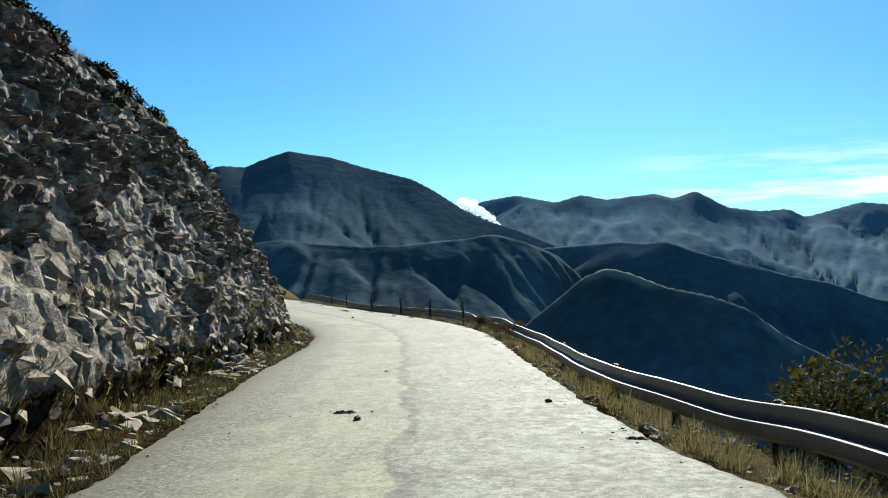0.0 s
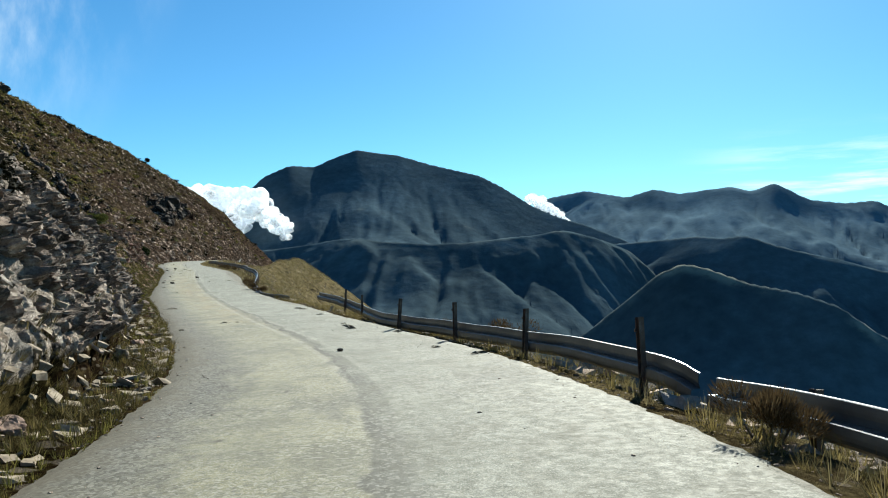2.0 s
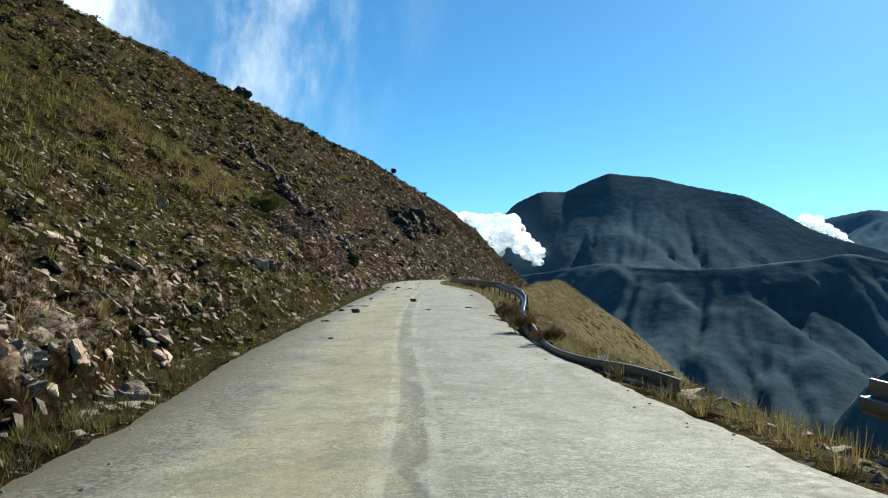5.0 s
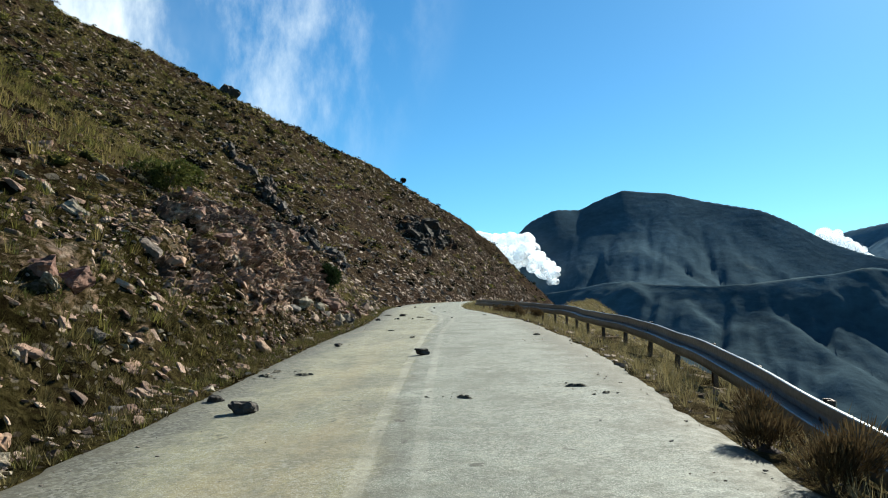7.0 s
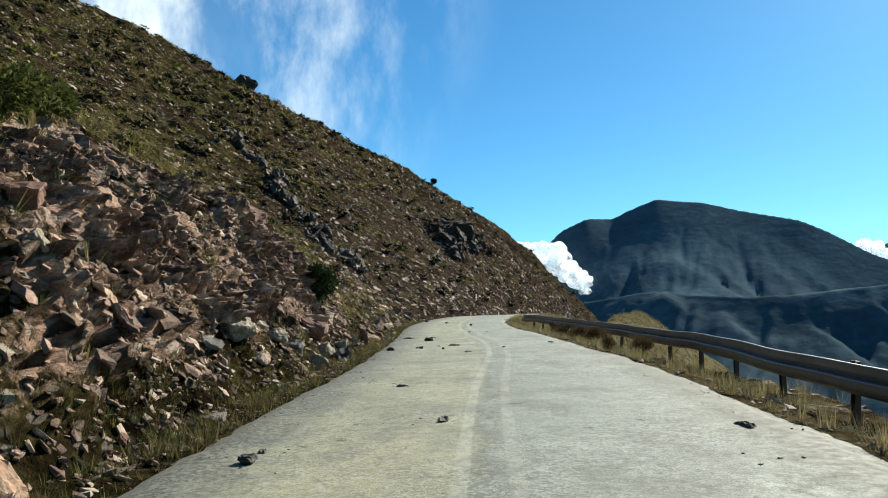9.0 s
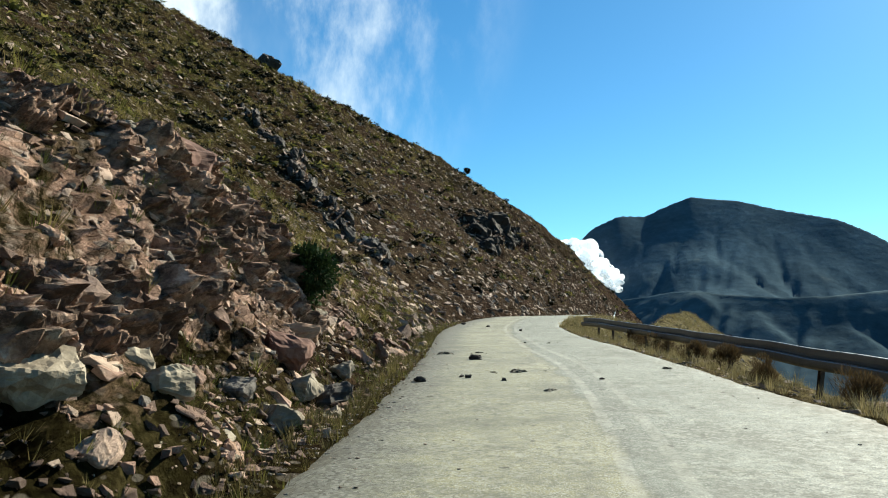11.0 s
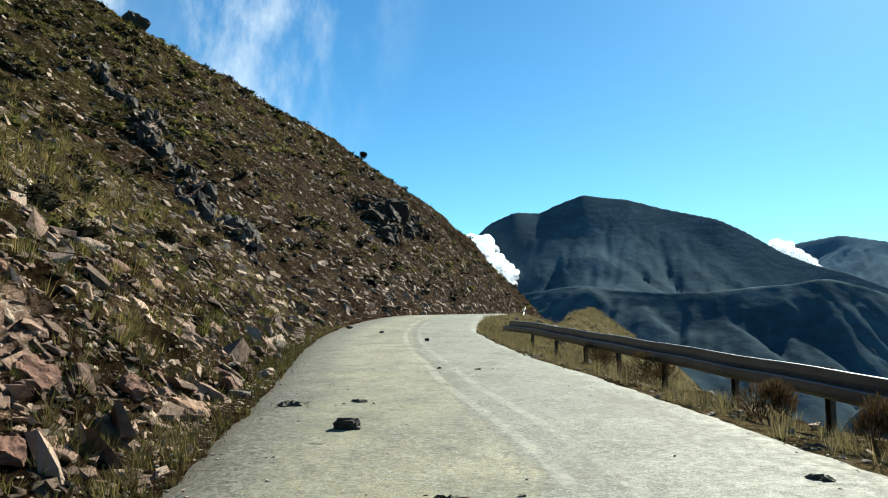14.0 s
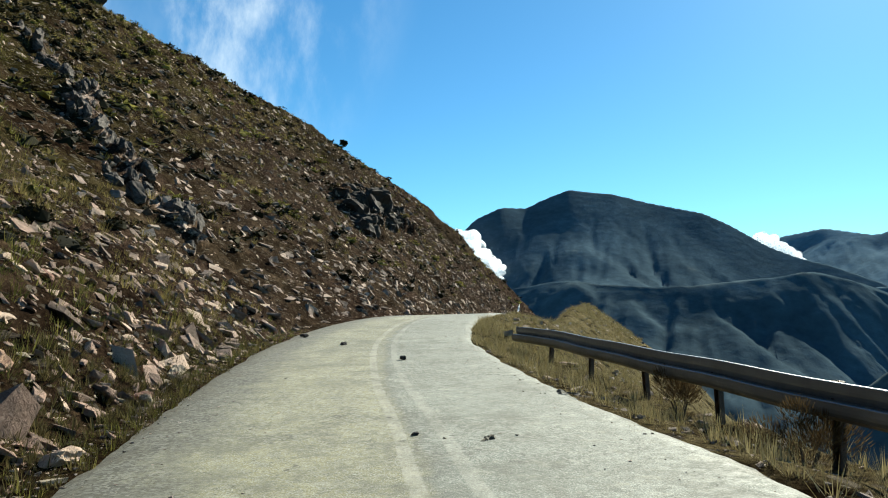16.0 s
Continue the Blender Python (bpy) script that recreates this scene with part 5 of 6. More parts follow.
def rock_mesh(seed, sx, sy, sz, mat=ROCK, cuts=3, chop=0.85, worn=0.2):
    """A single broken rock with worn edges, its foot at the origin."""
    v, f = block_shape(seed, chop, 0.26)
    bm = bmesh.new()
    vs = [bm.verts.new((p[0] * sx, p[1] * sy, p[2] * sz)) for p in v]
    for t in f:
        bm.faces.new([vs[k] for k in t])
    bmesh.ops.subdivide_edges(bm, edges=list(bm.edges), cuts=cuts, use_grid_fill=True)
    bmesh.ops.smooth_vert(bm, verts=list(bm.verts), factor=0.35, use_axis_x=True, use_axis_y=True, use_axis_z=True)
    bm.normal_update()
    least, off = min(sx, sy, sz), Vector((seed * 1.7, seed * 0.9, 0.3))
    for vert in bm.verts:
        q = vert.co / max(sx, sy, sz)
        bed = math.floor(q.z * 9.0 + 0.8 * noise.noise(q * 2.0 + off))
        vert.co += vert.normal * least * (worn * noise.fractal(q * 3.6 + off, 0.7, 2.1, 5) + 0.35 * worn * noise.cell(Vector((bed * 1.3, seed * 0.7, 0.5))))
    bmesh.ops.triangulate(bm, faces=list(bm.faces))
    me = bpy.data.meshes.new("rock")
    bm.to_mesh(me)
    bm.free()
    me.materials.append(mat)
    return me


# the larger loose rocks, by hand where they stand out
ROCKS = [(-31.08, 79.72, 2.42, 0.6), (-30.3, 78.7, 2.05, 0.56), (-30.0, 79.2, 1.75, 0.5), (-31.1, 80.9, 1.95, 0.32), (-29.3, 77.5, 1.6, 0.45), (-28.9, 75.4, 1.93, 0.36), (-29.1, 75.0, 2.25, 0.4),
         (-28.3, 74.3, 1.9, 0.42), (-28.6, 75.5, 1.7, 0.36), (-29.4, 77.0, 1.6, 0.3), (-29.95, 78.6, 1.78, 0.42), (-31.8, 78.05, 3.45, 0.85), (-28.05, 70.0, 3.1, 0.42), (-27.8, 70.6, 2.8, 0.36), (-24.2, 62.7, 1.35, 0.5),
         (-27.3, 61.7, 3.55, 0.5), (-24.3, 59.9, 2.4, 0.45), (-24.85, 64.5, 1.75, 0.42), (-24.9, 64.05, 1.95, 0.4), (-26.45, 67.85, 1.85, 0.5)]
RED_ROCK = make_plain("red_rock", [(0.3, (0.10, 0.045, 0.032)), (0.55, (0.19, 0.09, 0.06)), (0.8, (0.30, 0.18, 0.13))], 3.0, 0.9, 0.0, 0.04)
ORANGE_ROCK = make_plain("orange_rock", [(0.3, (0.24, 0.13, 0.08)), (0.55, (0.36, 0.22, 0.14)), (0.8, (0.46, 0.33, 0.24))], 3.0, 0.9, 0.0, 0.04)
DARK_ROCK = make_plain("dark_rock", [(0.3, (0.03, 0.025, 0.022)), (0.6, (0.075, 0.062, 0.052)), (0.85, (0.19, 0.16, 0.135))], 4.0, 0.9, 0.0, 0.04)
TONES = ((ORANGE_ROCK, "orange tinted slab of broken rock on the slope"), (RED_ROCK, "dark red angular boulder at the foot of the slope"), (DARK_ROCK, "dark grey boulder beside the road"),
         (PALE_STONE, "pale broken limestone block on the slope"), (ROCK, "weathered brown rock lying on the slope"))
PICK = (0, 1, 2, 3, 3, 3, 4, 3, 3, 4, 3, 1, 1, 1, 3, 3, 4, 1, 1, 0)
slope_up = Vector((0.55, 0.13, 0.82))
for k, (x, y, z, size) in enumerate(ROCKS):
    mat, label = TONES[PICK[k]]
    ob = tagged(new("rock", rock_mesh(700 + k, size * 1.25, size * 1.0, size * (0.45 if PICK[k] == 0 else 0.75), mat, 6, 0.45, 0.1)), label, "rock", group="rocks on the slope")
    lean = slope_up.to_track_quat("Z", "Y").to_euler()
    ob.matrix_basis = pose(x, y, max(min(z, hill_at(x, y) + 0.3 * size), hill_at(x, y) + 0.12 * size), *(math.degrees(q) * (0.25 if PICK[k] == 0 else 0.7) for q in (lean.x, lean.y)), random.uniform(0, 360))
SHARED = [rock_mesh(800 + k, 1.35, 0.95, 0.42 + 0.06 * (k % 4), (ROCK, PALE_STONE, ROCK, ORANGE_ROCK, ROCK, RED_ROCK)[k % 6]) for k in range(18)]
GREY = [rock_mesh(850 + k, 1.2, 0.9, 0.6, (ROCK, PALE_STONE)[k % 2]) for k in range(8)]
labels = ("weathered brown rock lying on the slope", "pale broken limestone block on the slope", "weathered brown rock lying on the slope", "orange tinted broken rock on the slope", "weathered brown rock lying on the slope", "dark red angular rock on the slope")
s = np.concatenate([rng.uniform(57, 104, 240), rng.uniform(0, 56, 110)])
d = np.concatenate([0.25 + 6.0 * rng.random(240) ** 1.3, 0.25 + 1.1 * rng.random(110)])
p, nrm, rk, rd = on_hill(s, d)
for k in range(len(s)):
    size = (0.10 + 0.30 * rng.random() ** 2.6) * (0.75 if 55 < s[k] < 73 else 1.0)
    if min(math.hypot(p[k][0] - r_[0], p[k][1] - r_[1]) for r_ in ROCKS[:4]) < 0.75:
        continue
    i = int(rng.integers(0, len(SHARED))) if s[k] > 55 else int(rng.integers(0, len(GREY)))
    me, label = (SHARED[i], labels[i % 6]) if s[k] > 55 else (GREY[i], ("weathered grey rock at the foot of the cutting", "pale limestone block at the foot of the cutting")[i % 2])
    ob = tagged(new("rock", me), label, "rock", group="rocks on the slope")
    up = Vector(nrm[k] + rng.normal(size=3) * 0.3).to_track_quat("Z", "Y")
    ob.matrix_basis = Matrix.LocRotScale(Vector(p[k] + nrm[k] * size * 0.1), up @ Euler((0, 0, rng.random() * 6.28)).to_quaternion(), Vector((size, size, size)))
# ledges of the outcrop: larger blocks set in the slope, lying along its beds
LEDGE = [rock_mesh(1300 + k, 1.5, 0.9, 0.42, (ROCK, RED_ROCK, ROCK, ORANGE_ROCK)[k % 4]) for k in range(12)]
s, d = rng.uniform(75, 94, 70), 0.8 + 7.2 * rng.random(70)
p, nrm, rk, rd = on_hill(s, d)
for k in range(len(s)):
    if d[k] > np.interp(s[k], (74, 78, 82, 87, 90.5, 94), (0, 3.5, 8.0, 6.6, 4.2, 1.0)):
        continue
    size = 0.12 + 0.33 * rng.random() ** 2.4
    i = int(rng.integers(0, len(LEDGE)))
    ob = tagged(new("ledge_rock", LEDGE[i]), ("brown weathered ledge of rock bedded in the slope", "dark red ledge of rock bedded in the slope", "brown weathered ledge of rock bedded in the slope", "orange ledge of rock bedded in the slope")[i % 4], "rock", group="ledges on the slope")
    up = Vector(nrm[k] * 0.55 + np.array([0.1, 0, 0.8]) + rng.normal(size=3) * 0.14).to_track_quat("Z", "Y")
    ob.matrix_basis = Matrix.LocRotScale(Vector(p[k] - nrm[k] * size * 0.14), up @ Euler((0, 0, 1.9 + 0.25 * rng.normal())).to_quaternion(), Vector((size, size, size)))
# the solid outcrop: long beds of rock that stand out of the slope
def outcrop(name, rows, at_d, shown, thick_of, dip, jut, mat):
    """Bedrock standing out of the slope: beds that dip, each broken into blocks with steep faces and stepped tops; it sinks into the earth where there is none."""
    s = np.repeat(rows, at_d.shape[1])
    d = at_d.ravel()
    p0, nrm, rk, rd = on_hill(s, d)
    i = np.clip(np.interp(s, RUN, np.arange(COUNT)), 0, COUNT - 1).astype(int)
    out = -LEFT[i]
    seen = shown(s, d, p0)
    verts = []
    for k in range(len(s)):
        p, m, thick = Vector(p0[k]), float(seen[k]), thick_of(s[k])
        facing = (Vector((out[k, 0], out[k, 1], 0.0)) + Vector(nrm[k])).normalized()
        w = p + noise.noise_vector(p * 0.7) * 0.18 + noise.noise_vector(p * 2.6) * 0.02
        b = (w.z - 3.0 + dip[0] * (w.y - 79.0) + dip[1] * (w.x + 31.0)) / thick
        layer = math.floor(b)
        f = b - layer
        tooth = f / 0.6 if f < 0.6 else (1 - f) / 0.4
        block = noise.cell(Vector((layer * 3.7, math.floor((w.y - 0.3 * w.x) / (0.55 + 0.5 * noise.cell(Vector((layer * 1.9, 0.3, 0.2)))) + layer * 0.37), 0.5)))
        q = Vector((w.x * 2.6, w.y * 2.6, w.z * 4.6))
        near, spots = noise.voronoi(q)
        piece = noise.cell(spots[0] * 7.3) + 0.5 * noise.cell_vector(spots[0] * 5.1).dot(q - spots[0])
        crack = max(0.0, 1 - (near[1] - near[0]) / 0.13)
        small, points = noise.voronoi(Vector((w.x * 7.0, w.y * 7.0, w.z * 10.0)))
        chip = noise.cell(points[0] * 6.1) - 0.6 * max(0.0, 1 - (small[1] - small[0]) / 0.16)
        push_ = (0.09 * tooth + 0.16 * block) * (0.3 + 1.67 * thick) + 0.15 * piece - 0.1 * crack + 0.065 * chip + 0.05 * noise.fractal(p * 6.5, 0.5, 2.3, 5) + 0.2 * noise.noise(p * 0.8)
        verts.append(tuple(p + facing * (push_ * m * jut) + Vector(nrm[k]) * (0.05 * m - 0.3 * (1 - m))))
    return mesh_of(name, verts, grid_faces(*at_d.shape), mat)


def red_beds(s, d, p):
    low_d = np.interp(s, (73, 78, 80, 82.5, 84, 86, 88, 89.7, 91), (1.6, 1.2, 1.15, 1.2, 1.55, 1.75, 1.6, 1.35, 1.6))
    high_d = np.interp(s, (72.5, 75, 79, 82, 86, 88, 89.3, 90.2, 91), (1.4, 3.4, 4.4, 5.2, 4.9, 3.9, 2.9, 1.9, 1.2))
    inside = np.minimum(step(d, low_d - 0.1, low_d + 0.12), 1 - step(d, high_d - 0.5, high_d + 0.25))
    holes = fractal(p, 0.75, 4, off=(4, 9, 2)) + 0.42 * step(s, 83.5, 86) * (1 - step(d, 3.4, 4.4)) + 0.02
    return inside * step(holes, -0.18, 0.12)


def grey_beds(s, d, p):
    up = (d - np.interp(s, RUN, verge[:, 0])) / np.interp(s, RUN, foot[:, 0])
    inside = np.minimum(step(up, 0.02, 0.14), 1 - step(up, 0.9, 1.02)) * (1 - step(s, 52, 57))
    return inside * step(fractal(p, 0.55, 4, off=(1, 3, 2)) + 0.5 * step(up, 0.2, 0.45) * (1 - 0.55 * step(s, 14, 24)), -0.12, 0.15)


rows = np.arange(72.6, 91.2, 0.035)
tagged(new("rock_outcrop", outcrop("outcrop", rows, np.tile(np.arange(0.7, 5.3, 0.027), (len(rows), 1)), red_beds, lambda q: 0.24 + 0.03 * min(max(q - 80.0, 0.0), 6.0), (0.42, -0.2), 0.9, make_bedrock("red_bedrock", (1.25, 1.22, 1.22)))), "reddish brown bedrock outcrop with stepped broken ledges", "outcrop", kind="structure")
rows = np.arange(1.5, 57.0, 0.052)
at_d = np.interp(rows, RUN, verge[:, 0])[:, None] + np.interp(rows, RUN, foot[:, 0])[:, None] * np.linspace(-0.02, 1.06, 125)[None]
tagged(new("rock_face", outcrop("rock_face", rows, at_d, grey_beds, lambda q: 0.3, (0.10, -0.25), 0.85, make_bedrock("grey_bedrock", (1.02, 1.22, 1.42)))), "grey bedded limestone face of the road cutting", "rock face", kind="structure")
# the bare rib: a broken chain of dark blocks up the hill
RIB_ROCK = make_plain("rib_rock", [(0.3, (0.035, 0.027, 0.021)), (0.55, (0.085, 0.066, 0.052)), (0.8, (0.23, 0.185, 0.15))], 4.0, 0.9, 0.0, 0.05)
CRAG_ROCK = make_plain("crag_rock", [(0.3, (0.024, 0.0165, 0.012)), (0.6, (0.05, 0.035, 0.026)), (0.85, (0.11, 0.08, 0.06))], 3.0, 0.95, 0.0, 0.06)
CHAIN = [rock_mesh(1340 + k, 1.7, 0.6, 0.8, RIB_ROCK) for k in range(6)]
CRAGS = [rock_mesh(1360 + k, 1.3, 1.0, 1.1, CRAG_ROCK) for k in range(6)]
for k in range(86):
    t = rng.random()
    a_, b_ = ((-46.5, 104.5), (-60.5, 112.5)) if k < 64 else ((-60.5, 112.5), (-67.0, 115.5))
    x, y = a_[0] + (b_[0] - a_[0]) * t + 0.75 * rng.normal(), a_[1] + (b_[1] - a_[1]) * t + 0.7 * rng.normal()
    size = 0.3 + 0.75 * rng.random() ** 2.0
    ob = tagged(new("rib_rock", CHAIN[k % 6]), "dark jagged rock of the bare rib on the hill", "rock", group="rocks of the rib")
    ob.matrix_basis = Matrix.LocRotScale(Vector((x, y, hill_at(x, y) + 0.06 * size)), Euler((0.2 * rng.normal(), 0.62 + 0.15 * rng.normal(), -0.52 + 0.25 * rng.normal())).to_quaternion(), Vector((size, size, size)))
for k in range(30):
    t = rng.random()
    a_, b_ = ((-59, 141), (-62, 147)) if k < 14 else ((-62.5, 149), (-64.5, 161))
    x, y = a_[0] + (b_[0] - a_[0]) * t + 0.9 * rng.normal(), a_[1] + (b_[1] - a_[1]) * t + 0.9 * rng.normal()
    size = 1.0 + 1.9 * rng.random() ** 1.5
    ob = tagged(new("crag_rock", CRAGS[k % 6]), "dark crag standing out of the far hillside", "rock", group="crags on the hill")
    ob.matrix_basis = Matrix.LocRotScale(Vector((x, y, hill_at(x, y) - 0.28 * size)), Euler((0.25 * rng.normal(), 0.4 + 0.2 * rng.normal(), rng.normal())).to_quaternion(), Vector((size, size, size)))
boulder = tagged(new("boulder", rock_mesh(907, 2.7, 2.3, 2.2, DARK_ROCK)), "dark boulder perched on the skyline of the hill", "boulder")
boulder.matrix_basis = pose(-85.1, 136.4, hill_at(-85.1, 136.4) + 0.75, 18, 24, 50)


pale_boulder = tagged(new("boulder", rock_mesh(911, 1.5, 1.3, 1.1, PALE_STONE)), "pale boulder on the grassy bank beyond the bend", "boulder")
pale_boulder.matrix_basis = pose(-47.6, 180.0, float(low.reshape(-1, 3)[np.argmin((low[..., 0] + 47.6) ** 2 + (low[..., 1] - 180.0) ** 2), 2]) + 0.3, 10, 8, 20)


# ---- what lies on the road ----
def stone_on_road(x, y, size, k):
    ob = tagged(new("stone", rock_mesh(1000 + k, size * 1.1, size * 0.8, size * 0.55, DARK_ROCK)), "dark angular stone fallen on the asphalt", "stone", group="stones on the road")
    ob.matrix_basis = pose(x, y, road_height(x, y) + size * 0.2, 0, 0, 37 * k)


def dung_mesh(seed, size):
    """A dried pat: a low uneven heap with ragged edges."""
    r = np.random.default_rng(seed)
    verts, faces, rings, m = [(0, 0, 0.075 * size)], [], (0.35, 0.7, 1.0), 18
    wave = r.random(6) * 6.28
    for q, ring in enumerate(rings):
        for j in range(m):
            a = j * 2 * math.pi / m
            rad = 0.5 * size * ring * (1 + 0.34 * math.sin(2 * a + wave[0]) + 0.22 * math.sin(3 * a + wave[2]) + 0.16 * math.sin(5 * a + wave[1]) + 0.3 * r.random())
            verts.append((rad * math.cos(a), rad * 0.55 * math.sin(a), size * ((0.085, 0.06, -0.01)[q] + 0.14 * (r.random() - 0.4) * (q < 2))))
    faces += [(0, 1 + j, 1 + (j + 1) % m) for j in range(m)]
    for q in range(2):
        faces += [(1 + q * m + j, 1 + (q + 1) * m + j, 1 + (q + 1) * m + (j + 1) % m, 1 + q * m + (j + 1) % m) for j in range(m)]
    return mesh_of("dung", verts, faces, DUNG)


for k, (x, y, size) in enumerate([(-22.27, 64.24, 0.17), (-21.46, 63.74, 0.25), (-22.15, 69.08, 0.22), (-24.75, 70.54, 0.15), (-29.94, 81.21, 0.17), (-30.92, 84.94, 0.22), (-29.5, 81.9, 0.1), (-29.65, 81.97, 0.08),
                                  (-28.86, 81.78, 0.1), (-3.66, 31.6, 0.1), (1.21, 8.61, 0.08), (-0.85, 7.83, 0.08), (-37.3, 98.6, 0.16), (-34.8, 96.0, 0.13), (-39.4, 100.5, 0.2), (-27.6, 82.4, 0.07), (-32.1, 90.1, 0.06)]):
    stone_on_road(x, y, size, k)
PATS = [(-1.03, 8.32, 0.3), (-0.89, 12.49, 0.14), (1.88, 6.83, 0.3), (1.63, 6.37, 0.22), (-1.2, 30.6, 0.42), (-2.0, 31.8, 0.36), (-1.44, 32.2, 0.3), (-3.2, 35.5, 0.42), (-4.8, 37.3, 0.34), (-4.3, 38.6, 0.4), (-8.2, 45.0, 0.46),
        (-8.64, 39.1, 0.3), (-8.3, 39.2, 0.2), (-7.9, 44.5, 0.45), (-6.55, 41.6, 0.3), (-5.0, 37.9, 0.3), (-4.64, 37.0, 0.42), (-4.5, 36.5, 0.45), (-20.6, 60.7, 0.34), (-18.2, 57.2, 0.28)]
PATS += [(-23.1, 66.2, 0.36), (-22.6, 66.4, 0.34), (-23.28, 66.67, 0.3), (-21.5, 73.2, 0.34), (-18.72, 66.0, 0.28), (-18.3, 65.6, 0.2), (-24.2, 72.7, 0.34), (-26.0, 75.0, 0.3), (-29.16, 82.97, 0.5), (-27.8, 80.9, 0.36),
         (-27.05, 85.4, 0.25), (-27.1, 84.3, 0.28), (-31.46, 90.15, 0.28), (-31.43, 92.87, 0.34), (-31.6, 86.45, 0.3), (-13.8, 46.8, 0.34), (-24.9, 70.9, 0.25), (-31.3, 92.8, 0.2), (-32.2, 86.0, 0.5), (-29.48, 82.74, 0.2), (-19.65, 65.02, 0.3), (-27.09, 85.27, 0.22), (-13.64, 46.75, 0.4), (-8.9, 36.9, 0.3)]
for k, (x, y, size) in enumerate(PATS):
    ob = tagged(new("dung_pat", dung_mesh(1100 + k, 0.6 * size)), "dried dark cow dung pat on the asphalt", "dung", group="dung on the road")
    ob.matrix_basis = pose(x, y, road_height(x, y) + 0.004, 0, 0, 53 * k)
CRUMBS = [hull_shape(1200 + k, 12, 0.2) for k in range(8)]
near_pat = rng.integers(0, len(PATS), 420)
xy_ = np.array([PATS[k][:2] for k in near_pat]) + rng.normal(size=(420, 2)) * np.array([PATS[k][2] for k in near_pat])[:, None] * 0.75
p = np.array([(x, y, road_height(x, y) + 0.002) for x, y in xy_])
size = 0.012 + 0.045 * rng.random(len(p)) ** 3
joined("dung_crumbs", "dark crumbs of trodden dung round the pats on the asphalt", "dung", CRUMBS, p, turned(np.tile((0, 0, 1.0), (len(p), 1)), rng.random(len(p)) * 6.28), np.stack([size * 1.5, size, size * 0.5], 1), DUNG)


# ---- shrubs that stand out ----
def shrub(name, label, x, y, z, wide, tall_, mat, leaves, leaf, seed, stems=5, twiggy=False):
    """A shrub with a few woody stems and a crown of small leaves."""
    root = tagged(new(name), label, "shrub")
    root.matrix_basis = pose(x, y, z, 0, 0, seed * 31)
    verts, faces = [], []
    r = np.random.default_rng(seed)
    for k in range(stems):
        a, out = 6.28 * k / stems + r.random(), wide * (0.15 + 0.2 * r.random())
        tip, w0 = (out * math.cos(a), out * math.sin(a), tall_ * (0.3 if twiggy else 0.55 + 0.3 * r.random())), 0.02 + 0.012 * wide
        n = len(verts)
        for q in range(5):
            verts.append((w0 * math.cos(q * 1.257), w0 * math.sin(q * 1.257), -0.15))
        for q in range(5):
            verts.append((tip[0] + 0.3 * w0 * math.cos(q * 1.257), tip[1] + 0.3 * w0 * math.sin(q * 1.257), tip[2]))
        faces += [(n + q, n + (q + 1) % 5, n + 5 + (q + 1) % 5, n + 5 + q) for q in range(5)]
    part("stems", mesh_of("stems", verts, faces, WOOD), root, "brown woody stems")
    verts, faces = [], []
    lobes = [(r.normal(size=3) * np.array([0.22, 0.22, 0.13]) + np.array([0, 0, 0.55]), 0.2 + 0.16 * r.random()) for _ in range(9)]
    for k in range(leaves):
        c, rad = lobes[int(r.integers(0, len(lobes)))]
        dvec = r.normal(size=3)
        dvec /= np.linalg.norm(dvec)
        q = (c + dvec * rad * (0.55 + 0.5 * r.random())) * np.array([wide, wide, tall_])
        if q[2] < 0.02:
            continue
        e = r.normal(size=(2, 3)) * leaf
        n = len(verts)
        if twiggy:
            dvec = dvec * 0.5 + np.array([0, 0, 0.9]) + q * np.array([0.6, 0.6, 0]) / wide
            verts += [q - e[0] * 0.12, q + e[0] * 0.12, q + dvec * leaf * 2.0]
        else:
            verts += [q - e[0] * 0.5, q + e[0] * 0.5, q + dvec * leaf * 1.3 + e[1] * 0.5]
        faces.append((n, n + 1, n + 2))
    part("crown", mesh_of("crown", verts, faces, mat), root)
    return root


def marker_pole(x, y, tall_):
    """A thin steel pole with a cap."""
    root = tagged(new("marker_pole"), "thin dark steel marker pole on the verge", "pole")
    root.matrix_basis = pose(x, y, low_at(x, y) - 0.1, 2, -3, 0)
    for name, r0, r1, z0, z1 in (("pole", 0.028, 0.024, 0.0, tall_), ("cap", 0.032, 0.018, tall_, tall_ + 0.04)):
        m = 10
        verts = [(r_ * math.cos(6.2832 * j / m), r_ * math.sin(6.2832 * j / m), z) for r_, z in ((r0, z0), (r1, z1)) for j in range(m)]
        faces = [(j, (j + 1) % m, m + (j + 1) % m, m + j) for j in range(m)] + [tuple(range(m))[::-1], tuple(range(m, 2 * m))]
        part(name, mesh_of(name, verts, faces, RUSTY_POST), root)


def low_at(x, y):
    k = np.argmin((low[..., 0] - x) ** 2 + (low[..., 1] - y) ** 2)
    return float(low.reshape(-1, 3)[k, 2])


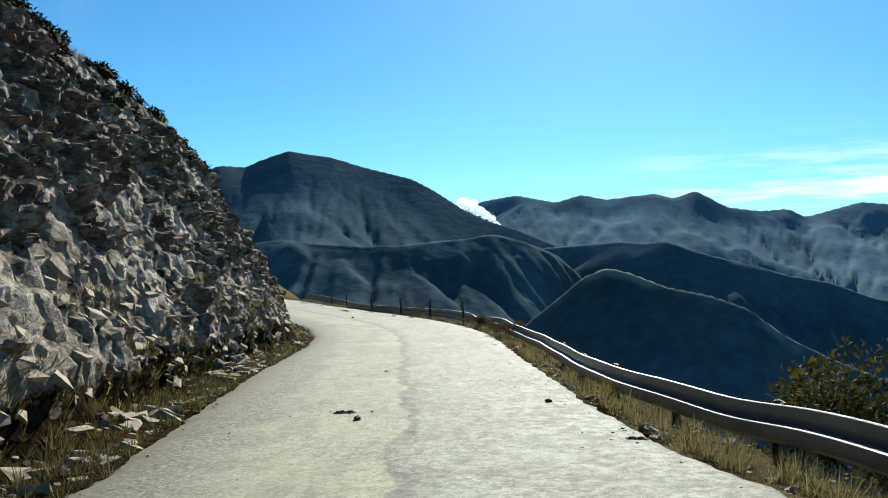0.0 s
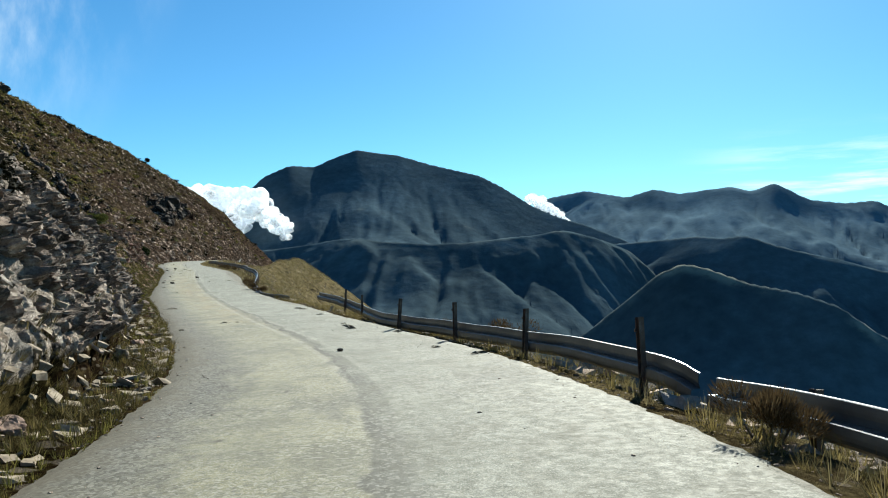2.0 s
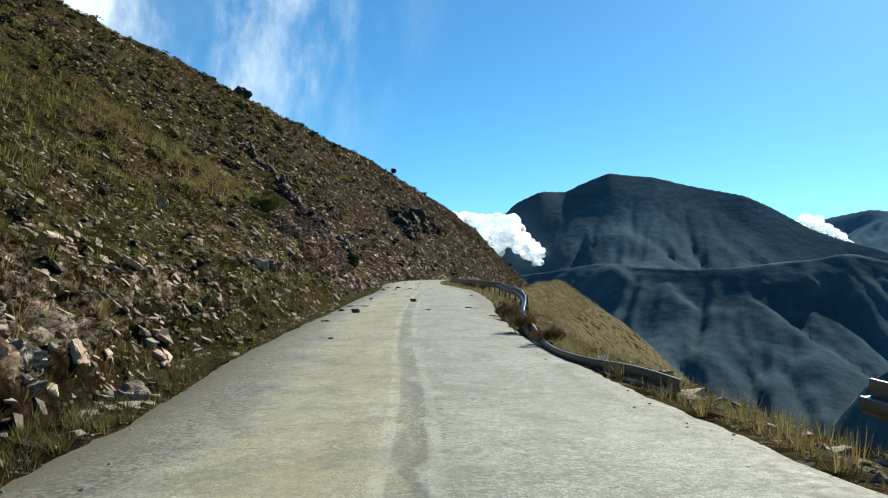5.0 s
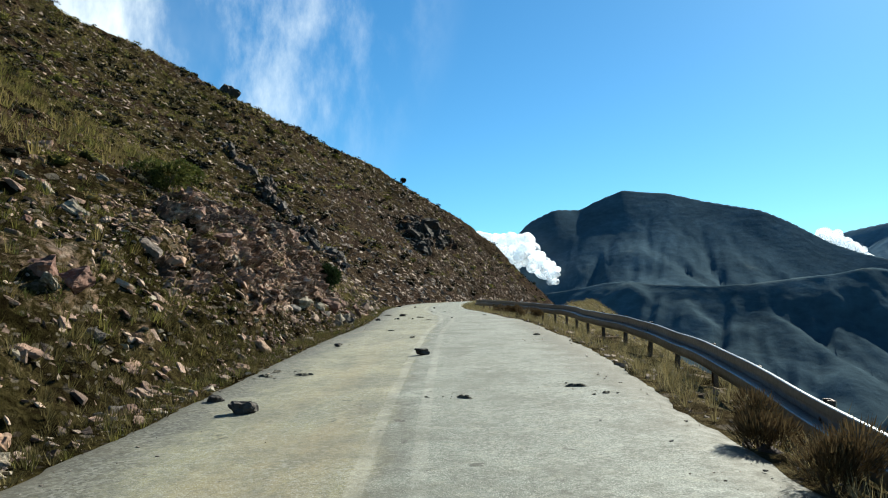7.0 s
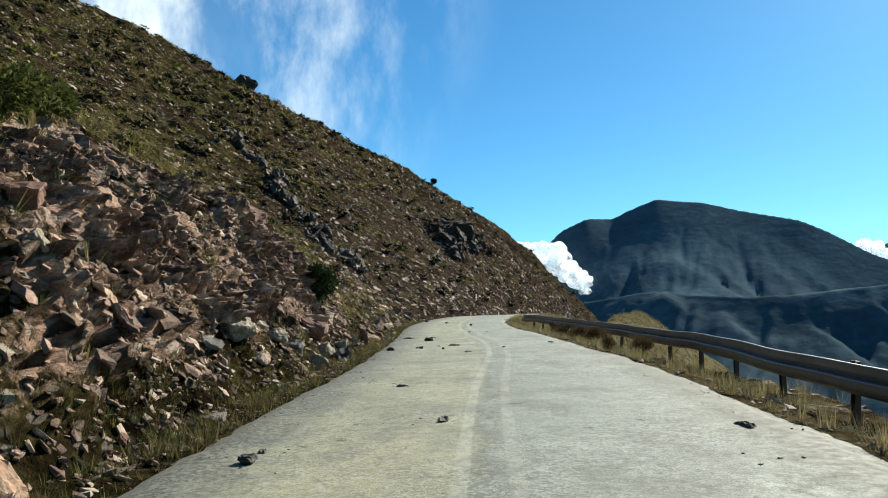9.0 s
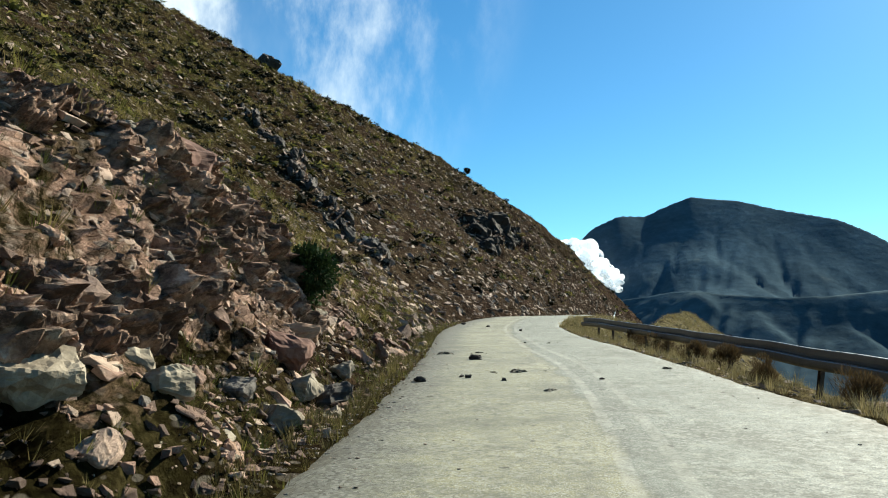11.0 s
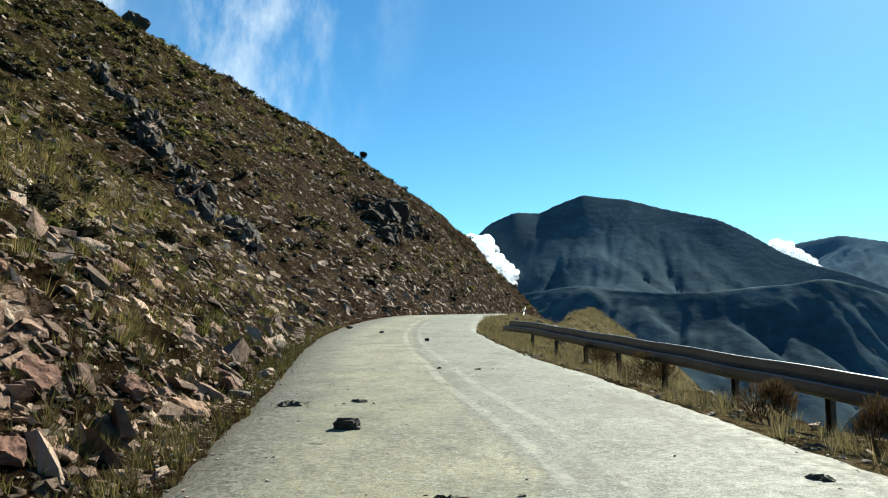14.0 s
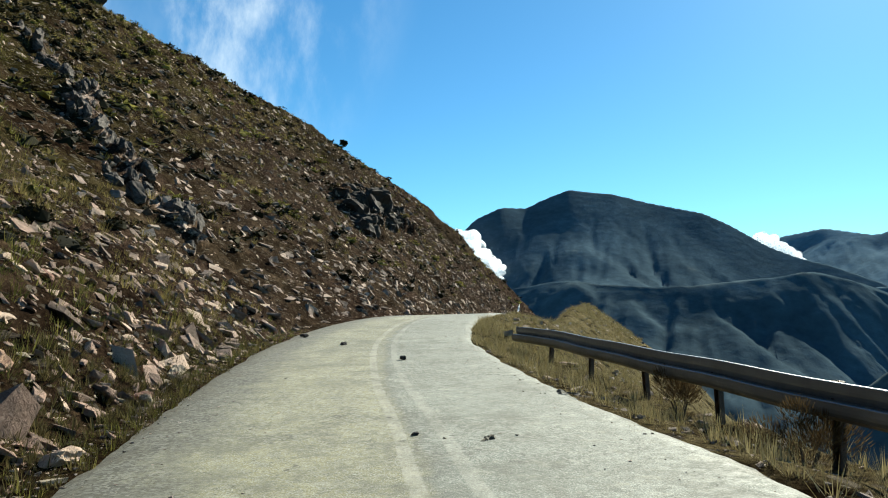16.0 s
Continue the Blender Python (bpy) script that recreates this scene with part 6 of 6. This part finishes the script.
shrub("evergreen_bush", "dense dark green bush among the rocks of the slope", -32.15, 81.3, 2.85, 0.95, 1.1, EVERGREEN, 7000, 0.04, 3)
shrub("green_shrub", "green shrub on the grassy slope", -31.5, 72.4, hill_at(-31.5, 72.4), 1.5, 1.05, HERB, 5200, 0.05, 4)
shrub("small_tree", "small dark tree on the skyline of the hill", -76.0, 169.6, hill_at(-76.0, 169.6), 1.2, 1.0, CUSHION, 1600, 0.07, 5)
shrub("yellow_bush", "yellowing leafy bush below the guard rail", 5.3, 8.6, low_at(5.3, 8.6), 2.6, 2.2, YELLOWING, 9000, 0.042, 6)
shrub("yellow_bush", "yellowing leafy bush below the guard rail", 6.6, 9.5, low_at(6.6, 9.5), 2.6, 2.1, YELLOWING, 8000, 0.042, 7)
for k, (x, y, wide, tall_) in enumerate([(1.85, 20.5, 0.9, 0.6), (1.2, 24.2, 0.6, 0.4), (-0.7, 33.6, 0.9, 0.55), (-14.85, 59.35, 0.7, 0.45), (-13.7, 57.35, 0.6, 0.36), (-16.3, 62.65, 0.65, 0.36), (-16.75, 63.6, 0.5, 0.32), (-26.5, 86.0, 0.6, 0.5), (-27.3, 87.4, 0.55, 0.45), (-29.0, 91.4, 0.7, 0.5), (-30.2, 94.1, 0.7, 0.55), (-24.3, 81.8, 0.6, 0.45), (-25.6, 84.2, 0.6, 0.45), (0.95, 30.4, 0.7, 0.42), (-0.9, 34.5, 0.6, 0.35), (-2.3, 37.0, 0.8, 0.45), (-3.3, 39.4, 0.7, 0.42), (-4.9, 43.6, 0.8, 0.45), (-6.2, 46.9, 0.6, 0.4)]):
    shrub("russet_shrub", "low russet shrub on the verge by the guard rail", x, y, low_at(x, y), wide * 0.85, tall_, RUSSET, 4200, 0.024, 20 + k, 4, True)

marker_pole(-7.9, 52.8, 1.05)

# ---- cloud spilling over the far ridge ----
def cloud_bank(name, label, lumps):
    bm = bmesh.new()
    for az, up, dist, size in lumps:
        at = Vector((EYE[0] - math.sin(radians(az)) * dist, EYE[1] + math.cos(radians(az)) * dist, EYE[2] + up * dist))
        got = bmesh.ops.create_icosphere(bm, subdivisions=3, radius=size, matrix=Matrix.Translation(at))
        for v in got["verts"]:
            way_out = (v.co - at).normalized()
            v.co += way_out * size * (0.3 * noise.fractal(v.co * 0.016, 0.8, 2.1, 5) + 0.04 * noise.fractal(v.co * 0.05, 0.8, 2.1, 3))
    me = bpy.data.meshes.new(name)
    bm.to_mesh(me)
    bm.free()
    me.materials.append(CLOUD)
    me.polygons.foreach_set("use_smooth", [True] * len(me.polygons))
    return tagged(new(name, me), label, "cloud", kind="structure")


r = np.random.default_rng(12)
lumps = []
for k in range(70):
    t = r.random()
    lumps.append((30 - 11.8 * t, 0.102 - 0.05 * r.random(), 2130 + 60 * r.random(), 22 + 18 * r.random()))
for k in range(40):
    t = r.random()
    lumps.append((30 - 11.8 * t, 0.108 + 0.002 * r.normal(), 2130, 15 + 9 * r.random()))
for k in range(60):
    t = r.random()
    lumps.append((19.6 - 3.0 * t + 0.25 * r.normal(), 0.106 - 0.034 * t**1.4 - 0.022 * r.random() * (1 - 0.4 * t), 1990 + 40 * r.random(), 8 + 11 * r.random()))
for k in range(22):
    t = r.random()
    lumps.append((18.0 - 1.4 * t + 0.15 * r.normal(), 0.088 - 0.034 * t, 1960, 5 + 7 * r.random()))
cloud_bank("cloud_bank", "white cloud spilling over the mountain saddle", lumps)
lumps = []
for k in range(26):
    t = k / 25
    lumps.append((-1.6 - 2.9 * t, 0.108 - 0.030 * t**1.5 + 0.002 * r.normal(), 3300 - 350 * t, 22 - 15 * t + 5 * r.random()))
cloud_bank("saddle_cloud", "white streak of cloud pouring through a mountain pass", lumps)
